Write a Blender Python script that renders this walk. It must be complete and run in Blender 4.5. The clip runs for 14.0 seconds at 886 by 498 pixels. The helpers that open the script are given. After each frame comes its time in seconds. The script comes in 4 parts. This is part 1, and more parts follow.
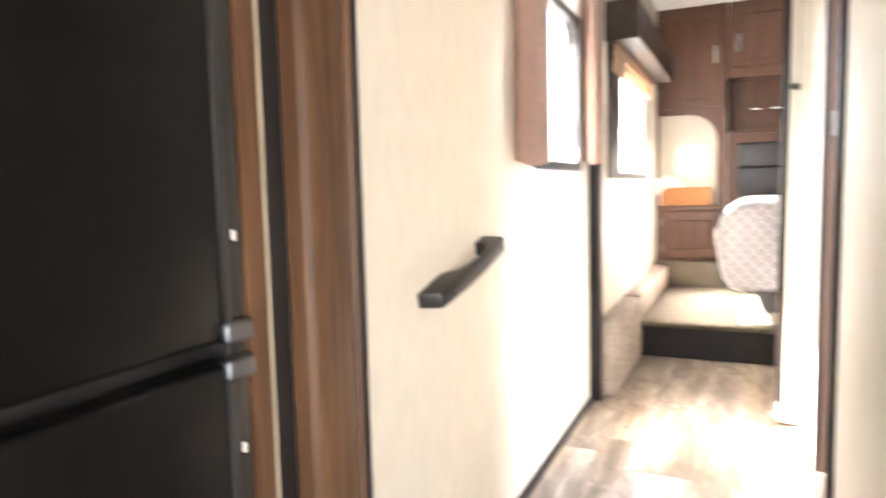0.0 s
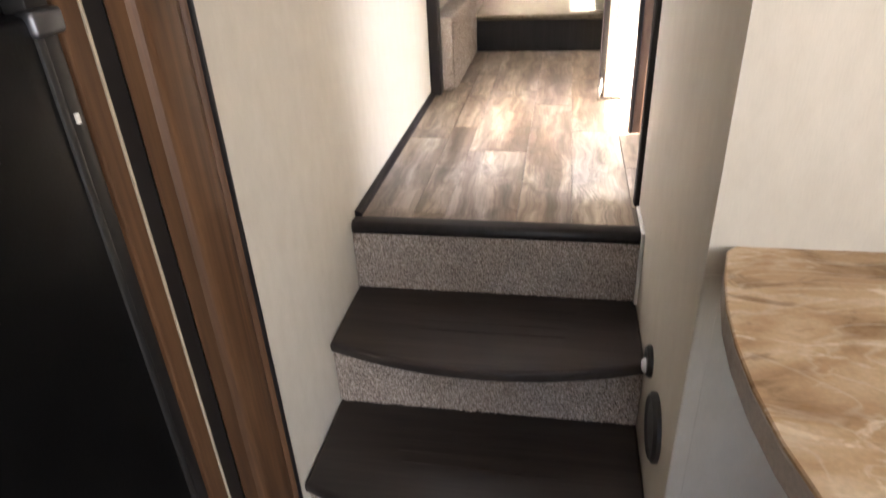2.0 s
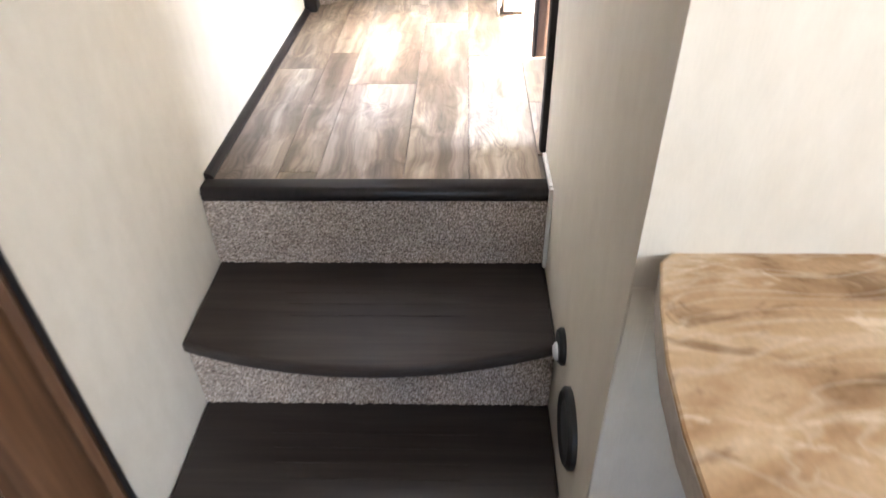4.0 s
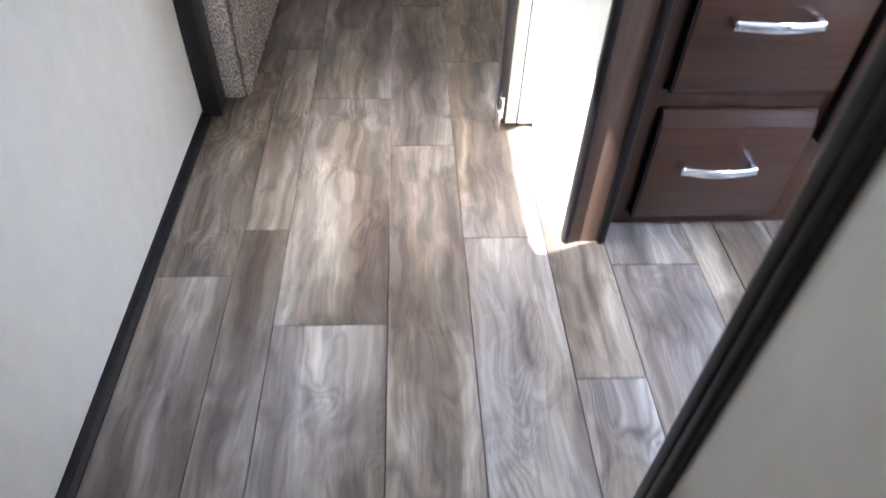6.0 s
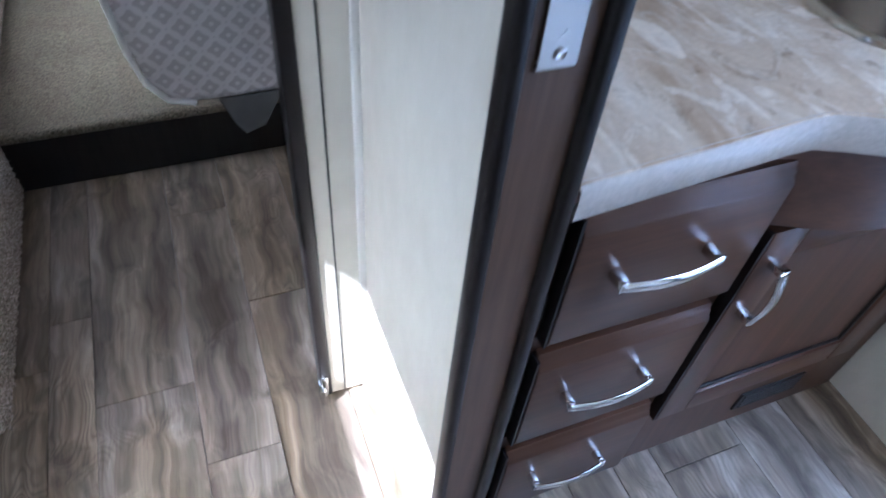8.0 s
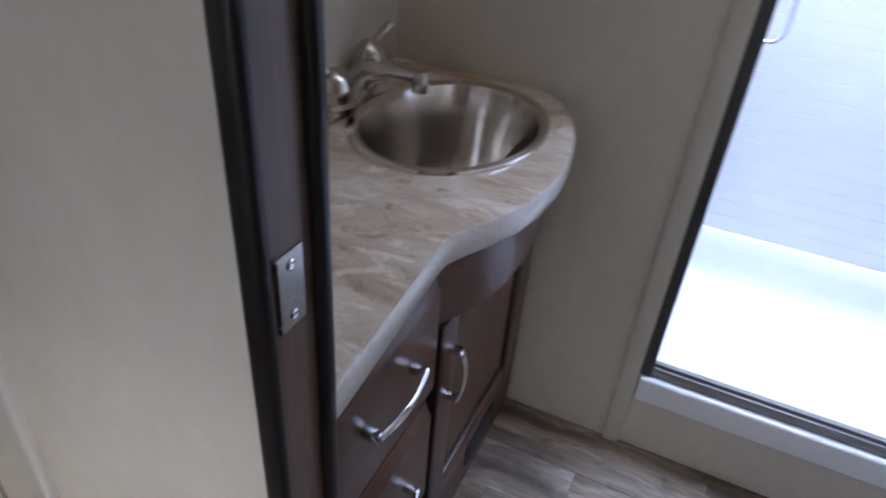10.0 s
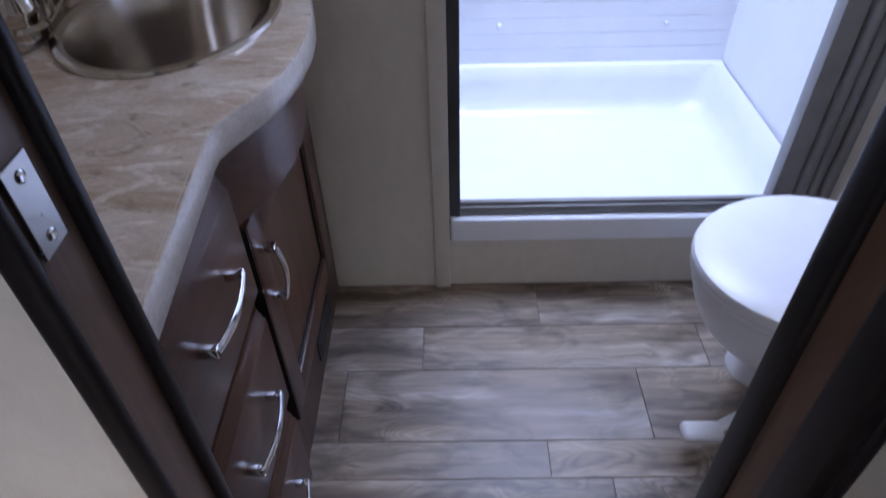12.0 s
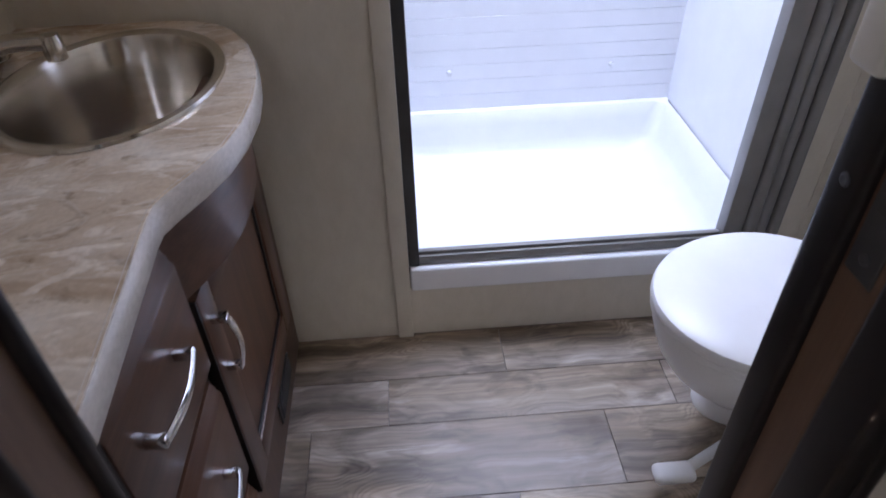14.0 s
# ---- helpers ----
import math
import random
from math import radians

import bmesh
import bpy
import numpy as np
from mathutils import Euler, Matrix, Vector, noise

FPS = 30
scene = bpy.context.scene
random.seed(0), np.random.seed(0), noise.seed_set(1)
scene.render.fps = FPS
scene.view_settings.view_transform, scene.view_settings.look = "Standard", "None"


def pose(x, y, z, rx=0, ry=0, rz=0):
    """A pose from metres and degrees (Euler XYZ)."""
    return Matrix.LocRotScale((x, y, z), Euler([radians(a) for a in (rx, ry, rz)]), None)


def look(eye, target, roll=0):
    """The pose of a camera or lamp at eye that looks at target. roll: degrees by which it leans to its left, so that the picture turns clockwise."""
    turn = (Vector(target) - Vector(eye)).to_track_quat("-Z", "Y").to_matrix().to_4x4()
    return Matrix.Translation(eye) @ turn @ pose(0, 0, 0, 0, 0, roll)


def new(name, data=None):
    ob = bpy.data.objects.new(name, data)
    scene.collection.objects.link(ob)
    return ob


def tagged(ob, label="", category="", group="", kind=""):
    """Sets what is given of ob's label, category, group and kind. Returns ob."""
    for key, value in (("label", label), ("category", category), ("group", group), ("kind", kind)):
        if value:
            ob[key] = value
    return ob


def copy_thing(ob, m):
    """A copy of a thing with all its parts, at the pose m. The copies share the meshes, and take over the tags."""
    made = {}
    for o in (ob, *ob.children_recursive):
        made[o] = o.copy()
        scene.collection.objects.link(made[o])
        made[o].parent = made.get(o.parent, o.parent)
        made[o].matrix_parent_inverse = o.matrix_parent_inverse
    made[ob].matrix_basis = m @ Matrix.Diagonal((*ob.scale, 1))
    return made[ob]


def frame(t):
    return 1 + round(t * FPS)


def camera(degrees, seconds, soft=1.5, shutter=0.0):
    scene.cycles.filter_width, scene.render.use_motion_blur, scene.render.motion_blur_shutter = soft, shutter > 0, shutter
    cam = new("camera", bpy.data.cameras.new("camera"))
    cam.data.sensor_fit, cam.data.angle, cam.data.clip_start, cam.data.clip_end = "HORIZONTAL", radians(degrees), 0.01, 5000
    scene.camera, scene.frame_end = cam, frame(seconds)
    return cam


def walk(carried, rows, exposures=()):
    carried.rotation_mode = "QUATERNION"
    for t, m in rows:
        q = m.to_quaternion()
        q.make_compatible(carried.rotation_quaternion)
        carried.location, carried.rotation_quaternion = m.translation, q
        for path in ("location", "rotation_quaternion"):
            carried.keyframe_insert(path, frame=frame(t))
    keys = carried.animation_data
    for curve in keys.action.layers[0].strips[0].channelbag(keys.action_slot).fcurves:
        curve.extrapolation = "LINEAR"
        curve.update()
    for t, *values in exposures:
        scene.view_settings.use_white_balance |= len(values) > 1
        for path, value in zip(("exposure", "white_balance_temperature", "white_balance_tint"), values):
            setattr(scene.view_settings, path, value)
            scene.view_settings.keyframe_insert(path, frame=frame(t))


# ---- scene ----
cam = camera(68.5, 14.0, soft=1.5, shutter=0.5)
PATH = [
    (0, (0.541, -1.413, 0.847), (-0.297, 0.393, 0.66), -1.4),
    (0.2, (0.533, -1.424, 0.83), (-0.108, 0.457, 0.611), -1.3),
    (0.5, (0.549, -1.456, 0.837), (0.04, 0.457, 0.554), -2.5),
    (0.6, (0.547, -1.459, 0.832), (0.056, 0.458, 0.541), -3.0),
    (1, (0.541, -1.452, 0.809), (0.079, 0.458, 0.441), -3.7),
    (1.5, (0.527, -1.444, 0.778), (0.12, 0.375, 0.054), -3.6),
    (2, (0.515, -1.432, 0.748), (0.177, 0.276, -0.236), -3.0),
    (2.2, (0.516, -1.427, 0.749), (0.194, 0.243, -0.304), -3.2),
    (4.3, (0.548, -0.997, 0.697), (0.498, 0.539, -0.583), -1.3),
    (4.5, (0.523, -0.888, 0.69), (0.49, 0.618, -0.625), -1.1),
    (5, (0.402, -0.674, 0.733), (0.625, 0.834, -0.562), 4.2),
    (5.2, (0.393, -0.591, 0.723), (0.654, 0.932, -0.547), 4.4),
    (5.5, (0.392, -0.423, 0.731), (0.599, 1.107, -0.541), 3.2),
    (6, (0.451, -0.163, 0.837), (0.56, 1.245, -0.58), 2.4),
    (6.5, (0.471, 0.005, 0.889), (0.548, 1.374, -0.567), 2.2),
    (7, (0.449, 0.147, 1.02), (0.687, 1.484, -0.448), 4.3),
    (7.5, (0.488, 0.29, 1.062), (0.968, 1.571, -0.397), 9.1),
    (8, (0.56, 0.376, 1.186), (1.144, 1.594, -0.288), 6.0),
    (8.2, (0.57, 0.388, 1.215), (1.181, 1.576, -0.273), 6.1),
    (10.3, (0.459, 0.446, 1.285), (2.101, 0.913, 0.243), 2.7),
    (10.5, (0.453, 0.439, 1.282), (2.143, 0.794, 0.273), 1.4),
    (11, (0.455, 0.428, 1.279), (2.177, 0.532, 0.268), 1.6),
    (11.5, (0.46, 0.427, 1.264), (2.099, 0.466, 0.119), 0.7),
    (12, (0.46, 0.429, 1.236), (1.951, 0.457, -0.096), -1.6),
    (12.5, (0.454, 0.43, 1.227), (1.876, 0.444, -0.179), -2.1),
    (13, (0.442, 0.435, 1.232), (1.885, 0.448, -0.153), -2.0),
    (13.5, (0.442, 0.433, 1.243), (1.974, 0.41, -0.042), -2.5),
    (14, (0.496, 0.42, 1.252), (2.051, 0.33, -0.002), -1.7),
]
EXPOSURES = [
    (0.0, 4.87, 6750, 16), (0.5, 4.17, 7050, 20), (1.0, 3.67, 7050, 20), (1.5, 3.52, 7050, 20),
    (2.0, 3.92, 6850, 19), (4.5, 4.42, 6150, 16), (5.0, 4.12, 5950, 16), (5.5, 3.62, 5850, 16),
    (6.0, 2.87, 5450, 14), (6.5, 2.47, 5300, 14), (7.0, 2.01, 5150, 13), (8.2, 2.27, 5000, 12),
    (10.3, 1.36, 5900, 20), (10.6, 1.31, 5850, 21), (11.0, 1.09, 5550, 24), (12.0, 1.16, 5700, 25),
    (12.5, 1.26, 6050, 23), (13.0, 1.41, 6250, 24), (13.5, 1.46, 6350, 24), (14.0, 1.31, 6350, 23),
]
walk(cam, [(t, look(eye, target, roll)) for t, eye, target, roll in PATH], EXPOSURES)

# ---- light ----
SUN_DIR = Vector((1.0, 0.33, -1.38)).normalized()
world = bpy.data.worlds.new("world")
scene.world = world
world.use_nodes = True
wn = world.node_tree.nodes
sky = wn.new("ShaderNodeTexSky")
sky.sky_type = 'NISHITA'
sky.sun_disc = False
sky.sun_elevation = math.asin(-SUN_DIR.z)
sky.sun_rotation = math.atan2(-SUN_DIR.x, -SUN_DIR.y)
wn["Background"].inputs["Strength"].default_value = 0.09
world.node_tree.links.new(sky.outputs["Color"], wn["Background"].inputs["Color"])

sun = new("sun", bpy.data.lights.new("sun", 'SUN'))
sun.data.energy = 5.0
sun.data.angle = radians(0.5)
sun.data.color = (1.0, 0.95, 0.88)
sun.matrix_world = look((0, 0, 6), Vector((0, 0, 6)) + SUN_DIR)


def window_lamp(name, place, target, w, h, power, colour, spread=180):
    d = bpy.data.lights.new(name, 'AREA')
    d.shape = 'RECTANGLE'
    d.size, d.size_y, d.energy, d.color = w, h, power, colour
    ob = new(name, d)
    d.spread = radians(spread)
    ob.matrix_world = look(place, target)
    return ob


# daylight in the openings of the windows, of the entrance and of the shower's roof dome
window_lamp("hall_window_daylight", (-0.045, 0.66, 1.18), (1, 0.66, -0.1), 0.5, 0.44, 0.27, (0.95, 0.97, 1.0), 110)
window_lamp("bedroom_window_daylight", (-0.045, 2.03, 1.17), (1, 2.03, 1.1), 1.1, 0.5, 1.15, (0.95, 0.97, 1.0))
window_lamp("shower_dome_daylight", (2.05, 0.05, 1.95), (2.05, 0.05, 0), 0.5, 0.7, 6.4, (0.63, 0.77, 1.0), 125)
window_lamp("entrance_daylight", (2.30, -3.15, 0.42), (0, -0.9, 0.0), 0.85, 1.65, 4.2, (0.90, 0.95, 1.0))
window_lamp("rear_window_daylight", (1.1, -4.42, 0.70), (1.0, 0, 0.1), 1.4, 0.9, 0.55, (0.97, 0.98, 1.0))


# ---- materials ----
def mat(name, rough=0.5, metal=0.0):
    m = bpy.data.materials.new(name)
    m.use_nodes = True
    b = m.node_tree.nodes["Principled BSDF"]
    b.inputs["Roughness"].default_value = rough
    b.inputs["Metallic"].default_value = metal
    return m, m.node_tree.nodes, m.node_tree.links, b


def coords(n, l, scale=(1, 1, 1), kind="Object", turn=(0, 0, 0)):
    tc = n.new("ShaderNodeTexCoord")
    mp = n.new("ShaderNodeMapping")
    mp.inputs["Scale"].default_value = scale
    mp.inputs["Rotation"].default_value = turn
    l.new(tc.outputs[kind], mp.inputs["Vector"])
    return mp.outputs["Vector"]


def tex(n, l, vec, scale, detail=4, distort=0.0, rough=0.55):
    t = n.new("ShaderNodeTexNoise")
    t.inputs["Scale"].default_value = scale
    t.inputs["Detail"].default_value = detail
    t.inputs["Distortion"].default_value = distort
    t.inputs["Roughness"].default_value = rough
    l.new(vec, t.inputs["Vector"])
    return t.outputs["Fac"]


def ramp(n, l, fac, stops):
    r = n.new("ShaderNodeValToRGB")
    while len(r.color_ramp.elements) < len(stops):
        r.color_ramp.elements.new(0.5)
    for e, (p, c) in zip(r.color_ramp.elements, stops):
        e.position, e.color = p, (*c, 1)
    l.new(fac, r.inputs["Fac"])
    return r.outputs["Color"]


def mix(n, l, a, b, fac, mode='MIX'):
    m = n.new("ShaderNodeMix")
    m.data_type, m.blend_type = 'RGBA', mode
    for k, v in ((6, a), (7, b), (0, fac)):
        if isinstance(v, (int, float)):
            m.inputs[k].default_value = v
        elif isinstance(v, tuple):
            m.inputs[k].default_value = (*v, 1)
        else:
            l.new(v, m.inputs[k])
    return m.outputs[2]


def bump(n, l, b, height, strength=0.2, dist=0.002):
    u = n.new("ShaderNodeBump")
    u.inputs["Strength"].default_value = strength
    u.inputs["Distance"].default_value = dist
    l.new(height, u.inputs["Height"])
    l.new(u.outputs["Normal"], b.inputs["Normal"])


def plain(name, colour, rough=0.5, metal=0.0, vary=0.12, scale=14.0, bumpiness=0.05):
    m, n, l, b = mat(name, rough, metal)
    v = coords(n, l)
    f = tex(n, l, v, scale, 5)
    lo = tuple(c * (1 - vary) for c in colour)
    hi = tuple(min(1, c * (1 + vary)) for c in colour)
    l.new(ramp(n, l, f, [(0.3, lo), (0.7, hi)]), b.inputs["Base Color"])
    g = tex(n, l, v, 180, 2)
    if bumpiness:
        bump(n, l, b, g, bumpiness, 0.001)
    return m


def wallpaper(name, colour):
    """Vinyl wall covering with a fine vertical linen grain."""
    m, n, l, b = mat(name, 0.62)
    v = coords(n, l, (420, 420, 60))
    f = tex(n, l, v, 1.0, 3)
    w = tex(n, l, coords(n, l, (30, 30, 14)), 1.0, 5)
    base = ramp(n, l, f, [(0.25, tuple(c * 0.96 for c in colour)), (0.75, tuple(min(1, c * 1.02) for c in colour))])
    cloud = ramp(n, l, w, [(0.3, (0.925, 0.92, 0.905)), (0.7, (1, 1, 1))])
    l.new(mix(n, l, base, cloud, 1.0, 'MULTIPLY'), b.inputs["Base Color"])
    bump(n, l, b, f, 0.25, 0.0008)
    return m


def wood(name, dark, light, axis=2, rough=0.35, scale=1.0):
    m, n, l, b = mat(name, rough)
    s = [22 * scale] * 3
    s[axis] = 1.6 * scale
    v = coords(n, l, tuple(s))
    f = tex(n, l, v, 1.0, 6, 1.2)
    s2 = [140 * scale] * 3
    s2[axis] = 5 * scale
    g = tex(n, l, coords(n, l, tuple(s2)), 1.0, 4)
    base = ramp(n, l, f, [(0.28, dark), (0.72, light)])
    grain = ramp(n, l, g, [(0.3, (0.72, 0.72, 0.72)), (0.62, (1, 1, 1))])
    l.new(mix(n, l, base, grain, 0.8, 'MULTIPLY'), b.inputs["Base Color"])
    bump(n, l, b, g, 0.12, 0.0006)
    return m


def vinyl_plank():
    """Grey-brown weathered wood print; each plank draws its own tone and figure."""
    m, n, l, b = mat("weathered_vinyl_plank", 0.34)
    info = n.new("ShaderNodeObjectInfo")
    tc = n.new("ShaderNodeTexCoord")
    off = n.new("ShaderNodeVectorMath")
    off.operation = 'MULTIPLY_ADD'
    l.new(info.outputs["Random"], off.inputs[0])
    off.inputs[1].default_value = (31.0, 57.0, 17.0)
    l.new(tc.outputs["Object"], off.inputs[2])
    warp = n.new("ShaderNodeTexNoise")
    warp.inputs["Scale"].default_value = 6.5
    warp.inputs["Detail"].default_value = 2.0
    l.new(off.outputs[0], warp.inputs["Vector"])
    bend = n.new("ShaderNodeVectorMath")
    bend.operation = 'MULTIPLY_ADD'
    l.new(warp.outputs["Color"], bend.inputs[0])
    bend.inputs[1].default_value = (0.040, 0.26, 0)
    l.new(off.outputs[0], bend.inputs[2])

    def scaled(v):
        k = n.new("ShaderNodeMapping")
        k.inputs["Scale"].default_value = v
        l.new(bend.outputs[0], k.inputs["Vector"])
        return k.outputs["Vector"]

    f = tex(n, l, scaled((15, 1.7, 1)), 1.0, 4, 0.5, 0.5)
    smoke = tex(n, l, scaled((30, 4.0, 1)), 1.0, 6, 0.9, 0.60)
    patch = tex(n, l, scaled((6, 2.0, 1)), 1.0, 2, 0.4)
    blotch = tex(n, l, scaled((15, 4.6, 1)), 1.0, 4, 1.4, 0.55)
    hue = tex(n, l, scaled((5, 1.1, 1)), 1.0, 2, 0.3)
    fine = tex(n, l, scaled((120, 7, 1)), 1.0, 4, 0.6)
    g = tex(n, l, scaled((260, 9, 1)), 1.0, 3, 0.3)
    # growth rings: level lines of a smooth field, closed into eyes and loops
    field = tex(n, l, scaled((9.5, 2.6, 1)), 1.0, 1.4, 0.7, 0.4)

    def sine(k):
        m1 = n.new("ShaderNodeMath")
        m1.operation = 'MULTIPLY'
        m1.inputs[1].default_value = k
        l.new(field, m1.inputs[0])
        m2 = n.new("ShaderNodeMath")
        m2.operation = 'SINE'
        l.new(m1.outputs[0], m2.inputs[0])
        m3 = n.new("ShaderNodeMath")
        m3.operation = 'MULTIPLY_ADD'
        m3.inputs[1].default_value, m3.inputs[2].default_value = 0.5, 0.5
        l.new(m2.outputs[0], m3.inputs[0])
        return m3.outputs[0]

    brown = ramp(n, l, f, [(0.30, (0.108, 0.076, 0.050)), (0.46, (0.190, 0.146, 0.102)), (0.56, (0.262, 0.211, 0.155)), (0.70, (0.380, 0.319, 0.245))])
    grey = ramp(n, l, f, [(0.30, (0.125, 0.100, 0.082)), (0.46, (0.205, 0.172, 0.146)), (0.56, (0.275, 0.238, 0.207)), (0.70, (0.385, 0.342, 0.303))])
    pick = n.new("ShaderNodeMapRange")
    pick.inputs["From Min"].default_value, pick.inputs["From Max"].default_value = 0.40, 0.60
    l.new(hue, pick.inputs["Value"])
    base = mix(n, l, brown, grey, pick.outputs["Result"])
    cloud = ramp(n, l, smoke, [(0.30, (0.58, 0.56, 0.54)), (0.50, (0.96, 0.96, 0.96)), (0.70, (1.34, 1.34, 1.34))])
    rings = ramp(n, l, sine(165.0), [(0.0, (0.72, 0.70, 0.68)), (0.35, (0.97, 0.97, 0.97)), (1.0, (1.16, 1.16, 1.16))])
    bands = ramp(n, l, sine(30.0), [(0.0, (0.86, 0.85, 0.84)), (0.5, (1.0, 1.0, 1.0)), (1.0, (1.12, 1.12, 1.12))])
    grain = ramp(n, l, fine, [(0.30, (0.64, 0.63, 0.62)), (0.52, (1.0, 1.0, 1.0)), (0.75, (1.18, 1.18, 1.18))])
    show = n.new("ShaderNodeMapRange")
    show.inputs["From Min"].default_value, show.inputs["From Max"].default_value = 0.52, 0.66
    show.inputs["To Min"].default_value, show.inputs["To Max"].default_value = 0.04, 0.95
    l.new(patch, show.inputs["Value"])
    c = mix(n, l, base, rings, show.outputs["Result"], 'MULTIPLY')
    c = mix(n, l, c, bands, 0.35, 'MULTIPLY')
    c = mix(n, l, c, cloud, 0.65, 'MULTIPLY')
    worn = ramp(n, l, blotch, [(0.32, (0.60, 0.575, 0.55)), (0.46, (0.90, 0.885, 0.87)), (0.54, (1.10, 1.10, 1.10)), (0.66, (1.30, 1.29, 1.28))])
    c = mix(n, l, c, worn, 0.95, 'MULTIPLY')
    c = mix(n, l, c, grain, 0.75, 'MULTIPLY')
    tone = ramp(n, l, info.outputs["Random"], [(0.0, (0.92, 0.89, 0.86)), (0.35, (1.05, 1.02, 0.99)), (0.7, (1.10, 1.08, 1.06)), (1.0, (1.15, 1.14, 1.13))])
    l.new(mix(n, l, c, tone, 1.0, 'MULTIPLY'), b.inputs["Base Color"])
    bump(n, l, b, g, 0.18, 0.0008)
    rr = n.new("ShaderNodeMapRange")
    rr.inputs["To Min"].default_value, rr.inputs["To Max"].default_value = 0.33, 0.48
    l.new(g, rr.inputs["Value"])
    l.new(rr.outputs["Result"], b.inputs["Roughness"])
    return m


def carpet(name, dark, mid, light):
    m, n, l, b = mat(name, 0.95)
    v = coords(n, l)
    f = tex(n, l, coords(n, l, (1, 1, 0.5)), 300, 3)
    g = tex(n, l, v, 520, 2)
    h = tex(n, l, v, 9, 3)
    base = ramp(n, l, f, [(0.34, dark), (0.48, mid), (0.62, light)])
    fl = ramp(n, l, g, [(0.35, (0.7, 0.7, 0.7)), (0.65, (1.1, 1.1, 1.1))])
    cl = ramp(n, l, h, [(0.3, (0.86, 0.86, 0.86)), (0.7, (1.06, 1.06, 1.06))])
    c = mix(n, l, base, fl, 0.8, 'MULTIPLY')
    l.new(mix(n, l, c, cl, 1.0, 'MULTIPLY'), b.inputs["Base Color"])
    bump(n, l, b, f, 0.9, 0.006)
    return m


def laminate(name, stops, size=(14, 3, 6), turn=0.3, rough=0.24, swirl=0.8, fleck=0.5):
    """Stone-look laminate: long drifting bands, with paler and darker flecks drawn out along them."""
    m, n, l, b = mat(name, rough)

    def grained(k):
        return coords(n, l, tuple(v * k for v in size), turn=(0, 0, turn))

    f = tex(n, l, grained(0.6), 1.0, 5, swirl, 0.55)
    g = tex(n, l, grained(1.9), 1.0, 5, swirl * 0.8, 0.6)
    h = tex(n, l, grained(0.9), 1.0, 2.5, swirl * 1.5, 0.5)
    k = tex(n, l, coords(n, l), 170, 3)
    c = ramp(n, l, f, stops)
    pale = ramp(n, l, g, [(0.0, (0, 0, 0)), (0.56, (0, 0, 0)), (0.64, (1, 1, 1))])
    deep = ramp(n, l, g, [(0.33, (1, 1, 1)), (0.42, (0, 0, 0))])
    vein = ramp(n, l, h, [(0.46, (0, 0, 0)), (0.50, (1, 1, 1)), (0.54, (0, 0, 0))])
    c = mix(n, l, c, tuple(min(1, v * 1.12) for v in stops[-1][1]), mix(n, l, (0, 0, 0), pale, fleck))
    c = mix(n, l, c, tuple(v * 0.7 for v in stops[0][1]), mix(n, l, (0, 0, 0), deep, fleck))
    c = mix(n, l, c, stops[-1][1], mix(n, l, (0, 0, 0), vein, 0.45 * fleck))
    speck = ramp(n, l, k, [(0.35, (0.93, 0.93, 0.93)), (0.65, (1.05, 1.05, 1.05))])
    l.new(mix(n, l, c, speck, 1.0, 'MULTIPLY'), b.inputs["Base Color"])
    return m


def metal(name, colour, rough, brushed=False):
    m, n, l, b = mat(name, rough, 1.0)
    v = coords(n, l, (8, 8, 90) if brushed else (30, 30, 30))
    f = tex(n, l, v, 2.0, 3)
    l.new(ramp(n, l, f, [(0.3, tuple(c * 0.9 for c in colour)), (0.7, colour)]), b.inputs["Base Color"])
    rr = n.new("ShaderNodeMapRange")
    rr.inputs["To Min"].default_value, rr.inputs["To Max"].default_value = rough * 0.88, rough * 1.14
    l.new(f, rr.inputs["Value"])
    l.new(rr.outputs["Result"], b.inputs["Roughness"])
    return m


def sheer(name, colour):
    """Thin cloth that lets daylight through."""
    m = plain(name, colour, 0.85, vary=0.15, scale=60)
    n, l = m.node_tree.nodes, m.node_tree.links
    b = n["Principled BSDF"]
    tr = n.new("ShaderNodeBsdfTranslucent")
    tr.inputs["Color"].default_value = (*[min(1, c * 1.25) for c in colour], 1)
    mx = n.new("ShaderNodeMixShader")
    mx.inputs["Fac"].default_value = 0.45
    l.new(b.outputs["BSDF"], mx.inputs[1])
    l.new(tr.outputs["BSDF"], mx.inputs[2])
    l.new(mx.outputs["Shader"], n["Material Output"].inputs["Surface"])
    return m


